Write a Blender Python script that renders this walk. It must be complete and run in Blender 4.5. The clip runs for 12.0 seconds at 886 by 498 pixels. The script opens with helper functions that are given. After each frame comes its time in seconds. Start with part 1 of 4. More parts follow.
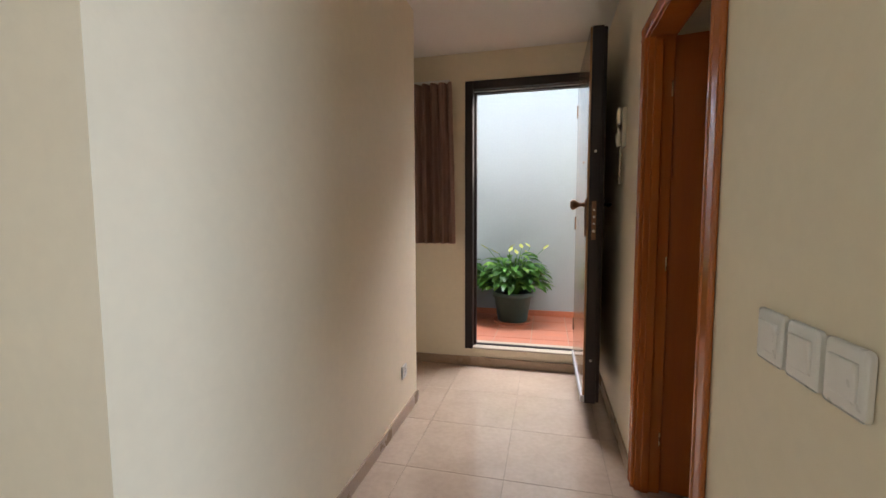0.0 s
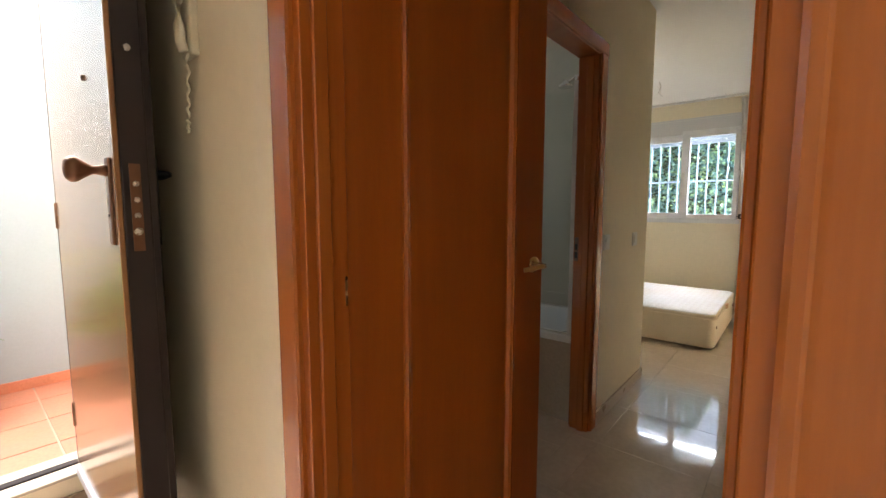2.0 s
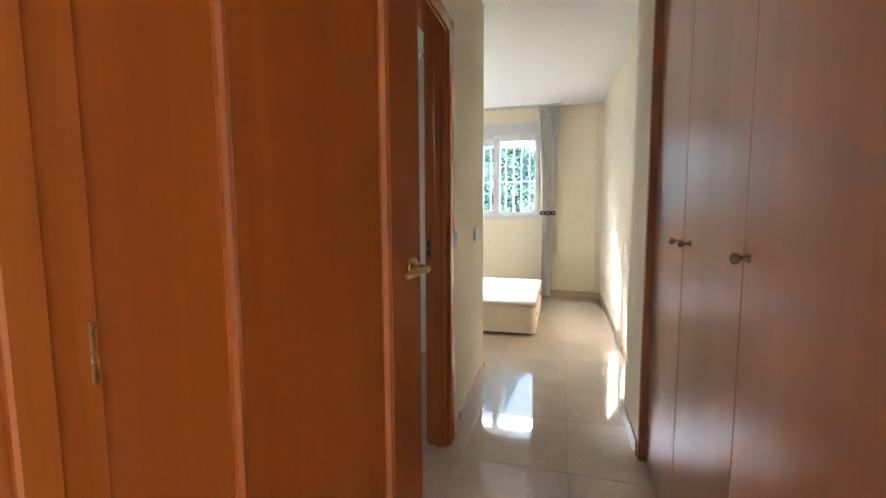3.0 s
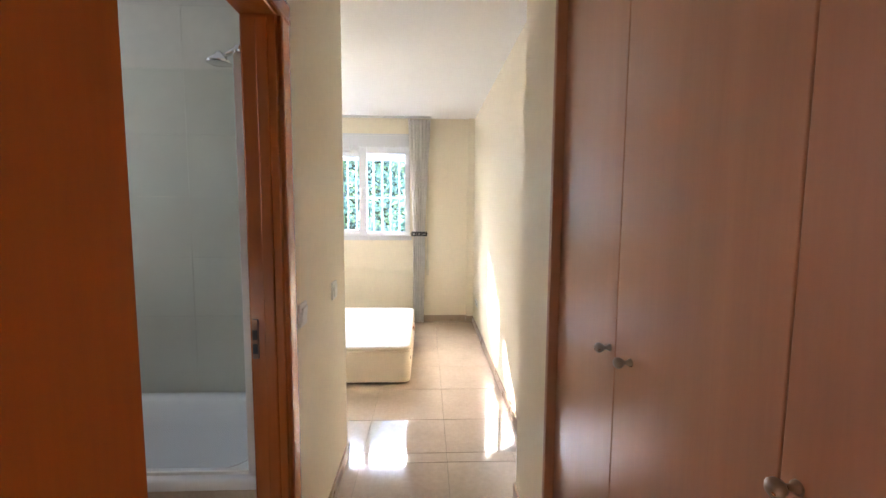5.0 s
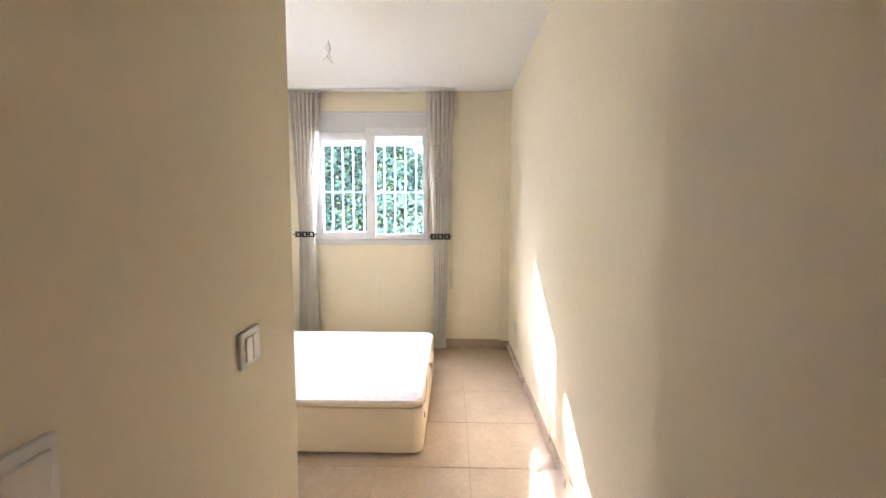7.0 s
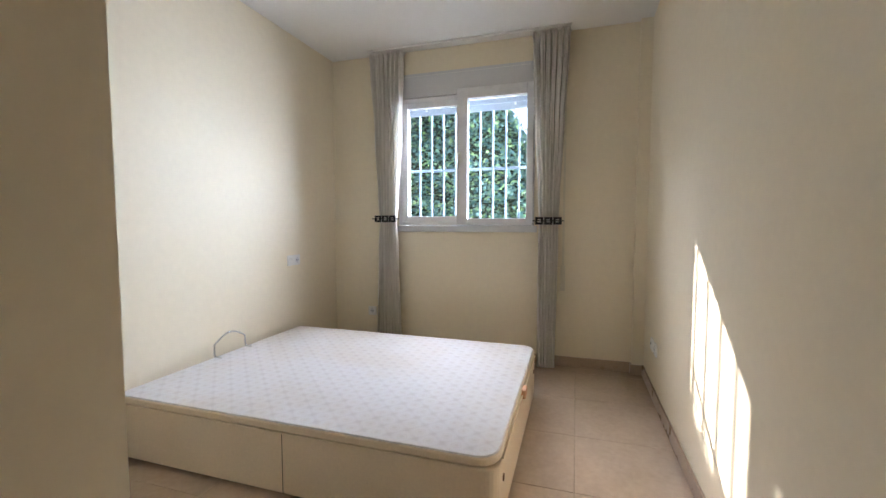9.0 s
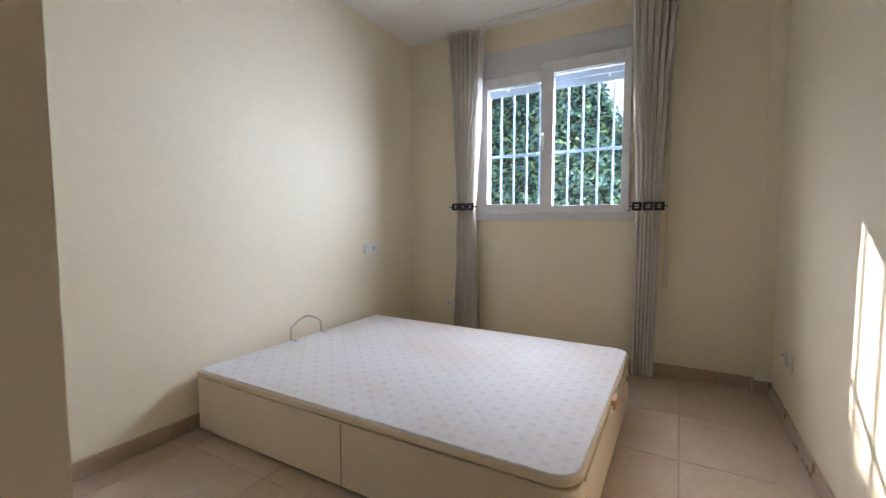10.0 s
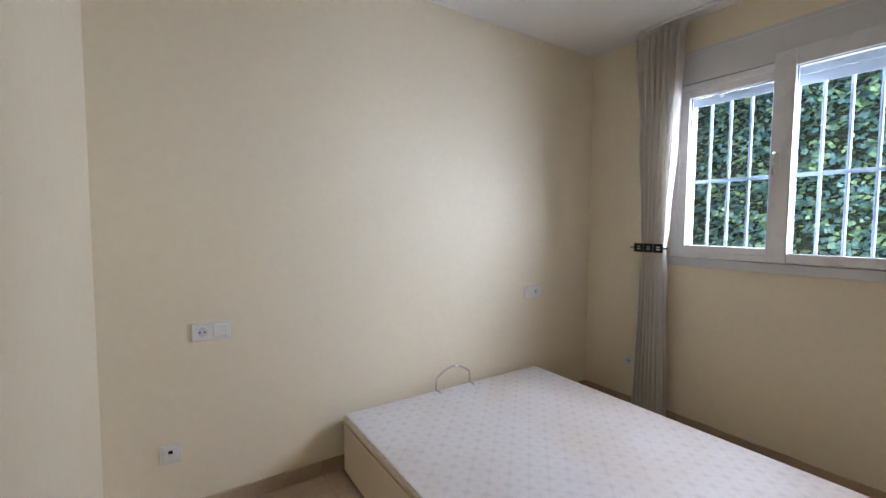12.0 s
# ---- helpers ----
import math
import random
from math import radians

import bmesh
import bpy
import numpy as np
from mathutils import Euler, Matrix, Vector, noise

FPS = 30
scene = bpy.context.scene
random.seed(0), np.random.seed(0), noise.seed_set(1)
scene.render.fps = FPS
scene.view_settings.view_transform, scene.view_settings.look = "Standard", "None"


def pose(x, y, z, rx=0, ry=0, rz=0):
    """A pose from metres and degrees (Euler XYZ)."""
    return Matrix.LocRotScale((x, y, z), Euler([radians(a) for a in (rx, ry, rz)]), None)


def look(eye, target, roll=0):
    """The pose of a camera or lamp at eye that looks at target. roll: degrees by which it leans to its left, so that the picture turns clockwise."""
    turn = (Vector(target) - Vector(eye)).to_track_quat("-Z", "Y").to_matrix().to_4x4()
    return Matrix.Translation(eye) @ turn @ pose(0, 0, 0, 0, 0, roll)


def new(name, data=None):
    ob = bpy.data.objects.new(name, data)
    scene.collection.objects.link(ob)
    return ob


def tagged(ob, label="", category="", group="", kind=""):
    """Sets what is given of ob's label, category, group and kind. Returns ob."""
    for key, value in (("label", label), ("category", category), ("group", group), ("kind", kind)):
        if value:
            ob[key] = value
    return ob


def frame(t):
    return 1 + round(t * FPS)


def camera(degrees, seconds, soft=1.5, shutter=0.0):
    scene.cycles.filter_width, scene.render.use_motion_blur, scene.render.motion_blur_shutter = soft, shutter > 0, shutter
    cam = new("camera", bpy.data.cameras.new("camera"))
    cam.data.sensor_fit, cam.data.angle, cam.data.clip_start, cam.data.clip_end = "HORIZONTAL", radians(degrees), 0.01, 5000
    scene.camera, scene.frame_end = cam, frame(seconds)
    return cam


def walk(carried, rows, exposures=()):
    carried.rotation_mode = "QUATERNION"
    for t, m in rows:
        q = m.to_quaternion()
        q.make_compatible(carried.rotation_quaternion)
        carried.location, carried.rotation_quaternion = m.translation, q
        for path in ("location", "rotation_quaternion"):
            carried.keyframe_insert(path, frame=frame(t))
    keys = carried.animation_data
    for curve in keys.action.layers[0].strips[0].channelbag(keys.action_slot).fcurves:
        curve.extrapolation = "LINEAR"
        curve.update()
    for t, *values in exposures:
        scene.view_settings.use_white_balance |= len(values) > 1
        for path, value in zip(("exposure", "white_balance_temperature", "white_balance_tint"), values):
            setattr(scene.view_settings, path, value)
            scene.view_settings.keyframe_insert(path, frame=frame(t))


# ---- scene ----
cam = camera(93.3, 12.0)
PATH = [
    (0, (0.151, -0.164, 1.27), (-0.325, 1.772, 1.114), -0.2),
    (0.5, (-0.028, 0.118, 1.263), (0.065, 2.109, 1.098), -0.2),
    (1, (-0.055, 0.478, 1.251), (0.585, 2.365, 1.084), -0.2),
    (1.5, (-0.024, 0.834, 1.259), (1.111, 2.468, 1.059), -0.3),
    (2, (0.106, 1.085, 1.24), (1.624, 2.374, 1.049), -0.0),
    (2.5, (0.259, 1.286, 1.205), (2.032, 2.192, 1.018), -0.1),
    (3, (0.363, 1.389, 1.201), (2.281, 1.922, 1.015), -0.3),
    (3.5, (0.486, 1.441, 1.245), (2.462, 1.684, 1.058), -0.2),
    (3.7, (0.540, 1.444, 1.282), (2.525, 1.602, 1.101), -0.1),
    (5.5, (1.213, 1.451, 1.451), (3.202, 1.364, 1.266), 0.4),
    (6, (1.511, 1.451, 1.424), (3.502, 1.396, 1.244), 0.6),
    (6.5, (1.789, 1.439, 1.409), (3.781, 1.431, 1.231), 0.4),
    (8.3, (2.735, 1.365, 1.207), (4.705, 1.694, 1.091), -0.1),
    (8.5, (2.803, 1.351, 1.207), (4.759, 1.755, 1.085), -0.1),
    (9, (2.948, 1.344, 1.138), (4.851, 1.948, 1.011), -0.0),
    (9.5, (3.073, 1.346, 1.113), (4.897, 2.154, 0.98), -0.1),
    (10, (3.162, 1.361, 1.055), (4.898, 2.341, 0.921), 0.0),
    (10.5, (3.257, 1.358, 1.050), (4.898, 2.491, 0.920), 0.2),
    (11, (3.396, 1.345, 1.117), (4.923, 2.631, 0.983), 0.3),
    (11.5, (3.513, 1.337, 1.226), (4.887, 2.785, 1.097), 0.4),
    (12, (3.590, 1.358, 1.322), (4.688, 3.026, 1.198), 0.3),
]
EXPOSURES = [(0.0, 2.05, 6400, 14), (1.0, 2.25, 6350, 15), (1.5, 2.55, 6600, 14), (2.0, 3.15, 6850, 14), (2.5, 3.7, 6350, 14), (3.0, 4.05, 6000, 14), (3.7, 4.25, 5950, 14), (5.5, 4.35, 6200, 20), (6.5, 4.25, 6300, 20), (8.3, 3.2, 6250, 17), (9.5, 2.75, 6100, 17), (12.0, 2.42, 6150, 19)]
walk(cam, [(t, look(eye, target, roll)) for t, eye, target, roll in PATH], EXPOSURES)

# ---- light ----
SUN_TO = Vector((1.48, 1.0, 1.02)).normalized()
world = bpy.data.worlds.new("sky")
scene.world = world
world.use_nodes = True
wn = world.node_tree.nodes
sky = wn.new("ShaderNodeTexSky")
sky.sky_type = "NISHITA"
sky.sun_disc = False
sky.sun_elevation = math.asin(SUN_TO.z)
sky.sun_rotation = math.atan2(SUN_TO.x, SUN_TO.y)
sky.air_density, sky.dust_density, sky.ozone_density = 1.0, 0.6, 1.0
world.node_tree.links.new(sky.outputs[0], wn["Background"].inputs[0])
wn["Background"].inputs[1].default_value = 0.043

sun = new("sun", bpy.data.lights.new("sun", "SUN"))
sun.data.energy, sun.data.angle, sun.data.color = 3.0, radians(0.5), (1.0, 0.93, 0.82)
sun.matrix_world = look(SUN_TO * 20, (0, 0, 0))


def fill_lamp(name, eye, target, w, h, watts, colour, spread=180):
    """An added area lamp that stands in for daylight."""
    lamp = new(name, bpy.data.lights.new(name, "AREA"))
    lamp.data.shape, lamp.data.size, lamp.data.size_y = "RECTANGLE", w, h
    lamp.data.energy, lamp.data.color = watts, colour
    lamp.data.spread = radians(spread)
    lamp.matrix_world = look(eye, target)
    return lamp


# Three unseen lamps outside the window, added to brighten the bedroom.
fill_lamp("bedroom_north_fill", (8.3, 4.3, 3.35), (4.2, 1.5, 1.0), 2.2, 1.0, 42, (0.86, 0.92, 1.0))
fill_lamp("bedroom_high_fill", (7.35, 2.25, 3.05), (5.4, 1.9, 0.3), 2.6, 1.2, 48, (0.90, 0.95, 1.0))
fill_lamp("bedroom_side_fill", (8.1, 0.15, 2.1), (4.9, 2.5, 1.3), 3.6, 3.0, 225, (0.74, 0.86, 1.0))
# Unseen lamp over the patio, added to brighten the hall.
fill_lamp("patio_fill", (0.0, 4.05, 3.2), (-0.1, 1.2, 1.0), 1.6, 0.8, 43, (0.95, 0.95, 1.0), 132)
# Added lamp in an unseen opening, for the light on the hall's left wall.
fill_lamp("living_window_fill", (2.97, -1.16, 1.25), (-0.70, 0.90, 1.20), 1.4, 1.6, 9, (0.68, 0.83, 1.0), 110)
fill_lamp("bath_window_light", (2.42, 3.70, 1.80), (2.42, 2.6, 1.8), 0.36, 0.70, 0.34, (0.8, 0.9, 1.0))

# ---- materials ----


def mat(name, colour, rough=0.5, metal=0.0, spec=0.5, var=0.06, scale=3.0, fine=60.0, bump=0.0, bump_scale=200.0, coat=0.0, stretch=None, per_piece=0.0):
    """A principled surface with broad and fine tone variation and a fine relief."""
    m = bpy.data.materials.new(name)
    m.use_nodes = True
    n, l = m.node_tree.nodes, m.node_tree.links
    b = n["Principled BSDF"]
    b.inputs["Roughness"].default_value, b.inputs["Metallic"].default_value = rough, metal
    b.inputs["Specular IOR Level"].default_value = spec
    if coat:
        b.inputs["Coat Weight"].default_value, b.inputs["Coat Roughness"].default_value = coat, 0.03
    co = n.new("ShaderNodeTexCoord")
    mp = n.new("ShaderNodeMapping")
    if stretch:
        mp.inputs["Scale"].default_value = stretch
    if per_piece:
        oi0, vm0 = n.new("ShaderNodeObjectInfo"), n.new("ShaderNodeVectorMath")
        vm0.operation = "MULTIPLY_ADD"
        vm0.inputs[1].default_value = (9.0, 5.0, 7.0)
        l.new(oi0.outputs["Random"], vm0.inputs[0]), l.new(co.outputs["Object"], vm0.inputs[2])
        l.new(vm0.outputs[0], mp.inputs[0])
    else:
        l.new(co.outputs["Object"], mp.inputs[0])
    n1, n2 = n.new("ShaderNodeTexNoise"), n.new("ShaderNodeTexNoise")
    n1.inputs["Scale"].default_value, n2.inputs["Scale"].default_value = scale, fine
    n1.inputs["Detail"].default_value, n2.inputs["Detail"].default_value = 4, 5
    l.new(mp.outputs[0], n1.inputs["Vector"]), l.new(mp.outputs[0], n2.inputs["Vector"])
    add = n.new("ShaderNodeMath")
    add.operation = "ADD"
    l.new(n1.outputs["Fac"], add.inputs[0]), l.new(n2.outputs["Fac"], add.inputs[1])
    last = add.outputs[0]
    if per_piece:
        oi, mu, a2 = n.new("ShaderNodeObjectInfo"), n.new("ShaderNodeMath"), n.new("ShaderNodeMath")
        mu.operation, mu.inputs[1].default_value = "MULTIPLY_ADD", per_piece
        mu.inputs[2].default_value = -per_piece / 2
        l.new(oi.outputs["Random"], mu.inputs[0])
        l.new(last, a2.inputs[0]), l.new(mu.outputs[0], a2.inputs[1])
        last = a2.outputs[0]
    mr = n.new("ShaderNodeMapRange")
    mr.inputs["From Min"].default_value, mr.inputs["From Max"].default_value = 0.6, 1.4
    mr.inputs["To Min"].default_value, mr.inputs["To Max"].default_value = 1 - var * 1.6, 1 + var * 1.6
    l.new(last, mr.inputs["Value"])
    mx = n.new("ShaderNodeVectorMath")
    mx.operation = "SCALE"
    mx.inputs[0].default_value = colour
    l.new(mr.outputs[0], mx.inputs["Scale"])
    l.new(mx.outputs[0], b.inputs["Base Color"])
    rr = n.new("ShaderNodeMapRange")
    rr.inputs["From Min"].default_value, rr.inputs["From Max"].default_value = 0.3, 0.7
    rr.inputs["To Min"].default_value, rr.inputs["To Max"].default_value = max(0.02, rough * 0.85), min(1, rough * 1.15)
    l.new(n1.outputs["Fac"], rr.inputs["Value"]), l.new(rr.outputs[0], b.inputs["Roughness"])
    if bump:
        n3, bp = n.new("ShaderNodeTexNoise"), n.new("ShaderNodeBump")
        n3.inputs["Scale"].default_value, n3.inputs["Detail"].default_value = bump_scale, 3
        l.new(mp.outputs[0], n3.inputs["Vector"])
        bp.inputs["Strength"].default_value, bp.inputs["Distance"].default_value = bump, 0.002
        l.new(n3.outputs["Fac"], bp.inputs["Height"]), l.new(bp.outputs[0], b.inputs["Normal"])
    return m


def wood(name, dark, light, rough=0.3, grain=1.0, coat=0.25):
    """Varnished veneer with long grain along z."""
    m = bpy.data.materials.new(name)
    m.use_nodes = True
    n, l = m.node_tree.nodes, m.node_tree.links
    b = n["Principled BSDF"]
    b.inputs["Roughness"].default_value = rough
    b.inputs["Coat Weight"].default_value, b.inputs["Coat Roughness"].default_value = coat, 0.18
    co, mp = n.new("ShaderNodeTexCoord"), n.new("ShaderNodeMapping")
    mp.inputs["Scale"].default_value = (1, 1, 0.06)
    oi, va = n.new("ShaderNodeObjectInfo"), n.new("ShaderNodeVectorMath")
    va.operation = "ADD"
    l.new(co.outputs["Object"], va.inputs[0]), l.new(oi.outputs["Random"], va.inputs[1])
    l.new(va.outputs[0], mp.inputs[0])
    n1, n2, n4 = (n.new("ShaderNodeTexNoise") for _ in range(3))
    n1.inputs["Scale"].default_value, n1.inputs["Detail"].default_value = 9 * grain, 6
    n1.inputs["Distortion"].default_value = 0.6
    n2.inputs["Scale"].default_value, n2.inputs["Detail"].default_value = 160 * grain, 4
    n4.inputs["Scale"].default_value = 1.3
    l.new(mp.outputs[0], n1.inputs["Vector"]), l.new(mp.outputs[0], n2.inputs["Vector"]), l.new(co.outputs["Object"], n4.inputs["Vector"])
    mix = n.new("ShaderNodeMath")
    mix.operation, mix.inputs[1].default_value = "MULTIPLY_ADD", 0.3
    l.new(n2.outputs["Fac"], mix.inputs[0]), l.new(n1.outputs["Fac"], mix.inputs[2])
    mix2 = n.new("ShaderNodeMath")
    mix2.operation, mix2.inputs[1].default_value = "MULTIPLY_ADD", 0.35
    l.new(n4.outputs["Fac"], mix2.inputs[0]), l.new(mix.outputs[0], mix2.inputs[2])
    ramp = n.new("ShaderNodeValToRGB")
    ramp.color_ramp.elements[0].position, ramp.color_ramp.elements[0].color = 0.55, (*dark, 1)
    ramp.color_ramp.elements[1].position, ramp.color_ramp.elements[1].color = 1.05, (*light, 1)
    l.new(mix2.outputs[0], ramp.inputs[0]), l.new(ramp.outputs[0], b.inputs["Base Color"])
    bp = n.new("ShaderNodeBump")
    bp.inputs["Strength"].default_value, bp.inputs["Distance"].default_value = 0.06, 0.001
    l.new(n2.outputs["Fac"], bp.inputs["Height"]), l.new(bp.outputs[0], b.inputs["Normal"])
    return m


CREAM = mat("cream_wall_paint", (0.835, 0.748, 0.575), rough=0.55, spec=0.3, var=0.02, scale=1.2, fine=25, bump=0.12, bump_scale=90)
WHITE_CEIL = mat("white_ceiling_paint", (0.86, 0.845, 0.81), rough=0.8, spec=0.2, var=0.015, scale=0.8, bump=0.08, bump_scale=120)
# White render, its colour darkened and blued to hold back the daylight.
PATIO_WHITE = mat("patio_white_render_dimmed", (0.34, 0.415, 0.49), rough=0.85, spec=0.2, var=0.02, scale=1.0, bump=0.25, bump_scale=150)
TILE = mat("polished_beige_tile", (0.52, 0.405, 0.31), rough=0.07, spec=0.6, coat=1.0, var=0.07, scale=5.0, fine=38, per_piece=0.15)
GROUT = mat("grey_grout", (0.35, 0.285, 0.215), rough=0.8, var=0.1, scale=20)
SKIRT = mat("tan_skirting_tile", (0.42, 0.31, 0.22), rough=0.3, var=0.08, scale=6, per_piece=0.15)
CHERRY = wood("varnished_cherry", (0.31, 0.068, 0.005), (0.40, 0.100, 0.010), rough=0.36, coat=0.14)
CHERRY_TRIM = wood("varnished_cherry_trim", (0.355, 0.086, 0.011), (0.45, 0.128, 0.020), rough=0.27, coat=0.2)
BEECH = wood("satin_cherry_melamine", (0.38, 0.168, 0.085), (0.46, 0.212, 0.112), rough=0.34, grain=0.8, coat=0.12)
DARK_WOOD = wood("dark_stained_wood", (0.009, 0.004, 0.005), (0.016, 0.007, 0.007), rough=0.5, coat=0.02)
DOOR_FACE = wood("glossy_brown_door", (0.30, 0.15, 0.065), (0.40, 0.21, 0.10), rough=0.2, coat=0.5)
BRASS = mat("aged_brass", (0.62, 0.42, 0.20), rough=0.28, metal=1.0, var=0.08, scale=30)
BRONZE = mat("bronze_knob", (0.20, 0.11, 0.07), rough=0.35, metal=0.9, var=0.1, scale=40)
NICKEL = mat("satin_nickel", (0.55, 0.52, 0.49), rough=0.28, metal=1.0, var=0.05, scale=40)
KNOB = mat("bronzed_nickel_knob", (0.36, 0.28, 0.22), rough=0.3, metal=0.9, var=0.08, scale=40)
CHROME = mat("chrome", (0.75, 0.76, 0.78), rough=0.1, metal=1.0, var=0.02)
STEEL = mat("galvanised_strip", (0.62, 0.64, 0.66), rough=0.4, metal=0.3, var=0.06, scale=15)
WHITE_PLASTIC = mat("white_plastic", (0.80, 0.79, 0.75), rough=0.3, var=0.015, scale=20)
OLD_PLASTIC = mat("ivory_plastic", (0.72, 0.66, 0.52), rough=0.35, var=0.03, scale=20)
PVC = mat("white_pvc", (0.78, 0.78, 0.79), rough=0.28, var=0.015, scale=8)
BOX_GREY = mat("shutter_box_white", (0.66, 0.66, 0.66), rough=0.5, var=0.02, scale=5)
# White slats, their colour dimmed against the strong light outside.
SLAT = mat("white_slat_dimmed", (0.36, 0.41, 0.48), rough=0.4, var=0.03, scale=8)
BLACK = mat("black_metal", (0.006, 0.006, 0.007), rough=0.6, spec=0.25, var=0.1, scale=30)
# White bars, darkened in colour because the side lamp overlights them.
GRILLE = mat("white_bar_dimmed", (0.20, 0.26, 0.34), rough=0.4, var=0.03, scale=12)
FABRIC = mat("pale_curtain_fabric", (0.93, 0.90, 0.86), rough=0.85, spec=0.15, var=0.13, scale=9, fine=60, stretch=(7, 7, 0.12), bump=0.3, bump_scale=500)
HALL_FABRIC = mat("brown_striped_curtain_fabric", (0.55, 0.36, 0.29), rough=0.9, spec=0.1, var=0.16, scale=7, fine=60, stretch=(7, 7, 0.15), bump=0.3, bump_scale=500)
LEATHERETTE = mat("cream_leatherette", (0.72, 0.60, 0.445), rough=0.5, spec=0.35, var=0.035, scale=5, fine=80, bump=0.18, bump_scale=260)
TAN_LEATHER = mat("tan_leather", (0.62, 0.33, 0.18), rough=0.5, var=0.06, scale=20)
TERRACOTTA = mat("terracotta_tile", (0.54, 0.205, 0.125), rough=0.5, var=0.10, scale=6, fine=70, per_piece=0.25, bump=0.1)
TERRA_GROUT = mat("terracotta_joint", (0.50, 0.34, 0.25), rough=0.9, var=0.1)
POT_GREEN = mat("dark_green_plastic_pot", (0.045, 0.10, 0.095), rough=0.45, var=0.1, scale=10)
SOIL = mat("potting_soil", (0.035, 0.024, 0.016), rough=1.0, var=0.3, scale=30, bump=0.6, bump_scale=60)
BATH_TILE = mat("glazed_bath_tile", (0.50, 0.49, 0.42), rough=0.08, var=0.03, scale=4, fine=20, per_piece=0.06)
ENAMEL = mat("white_enamel", (0.80, 0.81, 0.82), rough=0.12, var=0.01)
MARBLE = mat("beige_marble", (0.50, 0.42, 0.34), rough=0.15, var=0.08, scale=6)
GROUND = mat("garden_soil", (0.14, 0.11, 0.075), rough=1.0, var=0.25, scale=2, fine=30, bump=0.5, bump_scale=40)
HEDGE_CORE = mat("near_black_matte", (0.018, 0.026, 0.014), rough=1.0, var=0.3, scale=10, bump=0.5, bump_scale=30)
STONE_SILL = mat("cream_sill_stone", (0.52, 0.45, 0.35), rough=0.4, var=0.05, scale=10)


def sheer(m, share):
    """Lets light through a cloth."""
    n, l = m.node_tree.nodes, m.node_tree.links
    b, tr, mix = n["Principled BSDF"], n.new("ShaderNodeBsdfTranslucent"), n.new("ShaderNodeMixShader")
    mix.inputs[0].default_value = share
    l.new(b.inputs["Base Color"].links[0].from_socket, tr.inputs["Color"])
    l.new(b.outputs[0], mix.inputs[1]), l.new(tr.outputs[0], mix.inputs[2])
    l.new(mix.outputs[0], n["Material Output"].inputs["Surface"])


sheer(FABRIC, 0.52)
sheer(HALL_FABRIC, 0.2)


def leaf_mat(name, a, b_, c):
    m = bpy.data.materials.new(name)
    m.use_nodes = True
    n, l = m.node_tree.nodes, m.node_tree.links
    b = n["Principled BSDF"]
    g, ramp = n.new("ShaderNodeNewGeometry"), n.new("ShaderNodeValToRGB")
    e = ramp.color_ramp.elements
    e[0].color, e[1].color = (*a, 1), (*c, 1)
    mid = e.new(0.6)
    mid.color = (*b_, 1)
    l.new(g.outputs["Random Per Island"], ramp.inputs[0]), l.new(ramp.outputs[0], b.inputs["Base Color"])
    b.inputs["Roughness"].default_value = 0.38
    tr, mix = n.new("ShaderNodeBsdfTranslucent"), n.new("ShaderNodeMixShader")
    mix.inputs[0].default_value = 0.35
    l.new(ramp.outputs[0], tr.inputs["Color"])
    l.new(b.outputs[0], mix.inputs[1]), l.new(tr.outputs[0], mix.inputs[2])
    l.new(mix.outputs[0], n["Material Output"].inputs["Surface"])
    return m


HEDGE_LEAF = leaf_mat("hedge_leaf", (0.055, 0.125, 0.120), (0.105, 0.195, 0.175), (0.25, 0.38, 0.14))
POT_LEAF = leaf_mat("peace_lily_leaf", (0.030, 0.11, 0.018), (0.075, 0.23, 0.035), (0.19, 0.38, 0.07))
FLOWER = mat("cream_spathe", (0.42, 0.48, 0.12), rough=0.6, var=0.1)


def glass_mat():
    m = bpy.data.materials.new("window_glass")
    m.use_nodes = True
    n, l = m.node_tree.nodes, m.node_tree.links
    t, g, f, mix = n.new("ShaderNodeBsdfTransparent"), n.new("ShaderNodeBsdfGlossy"), n.new("ShaderNodeFresnel"), n.new("ShaderNodeMixShader")
    t.inputs[0].default_value = (0.93, 0.96, 0.97, 1)
    g.inputs["Roughness"].default_value = 0.01
    f.inputs["IOR"].default_value = 1.3
    l.new(f.outputs[0], mix.inputs[0]), l.new(t.outputs[0], mix.inputs[1]), l.new(g.outputs[0], mix.inputs[2])
    l.new(mix.outputs[0], n["Material Output"].inputs["Surface"])
    return m


GLASS = glass_mat()


def screen_glass_mat():
    m = bpy.data.materials.new("bath_screen_glass")
    m.use_nodes = True
    n, l = m.node_tree.nodes, m.node_tree.links
    t, g, mix = n.new("ShaderNodeBsdfTransparent"), n.new("ShaderNodeBsdfGlossy"), n.new("ShaderNodeMixShader")
    t.inputs[0].default_value = (0.97, 0.985, 0.98, 1)
    g.inputs["Roughness"].default_value = 0.02
    mix.inputs[0].default_value = 0.035
    l.new(t.outputs[0], mix.inputs[1]), l.new(g.outputs[0], mix.inputs[2])
    l.new(mix.outputs[0], n["Material Output"].inputs["Surface"])
    return m


SCREEN_GLASS = screen_glass_mat()


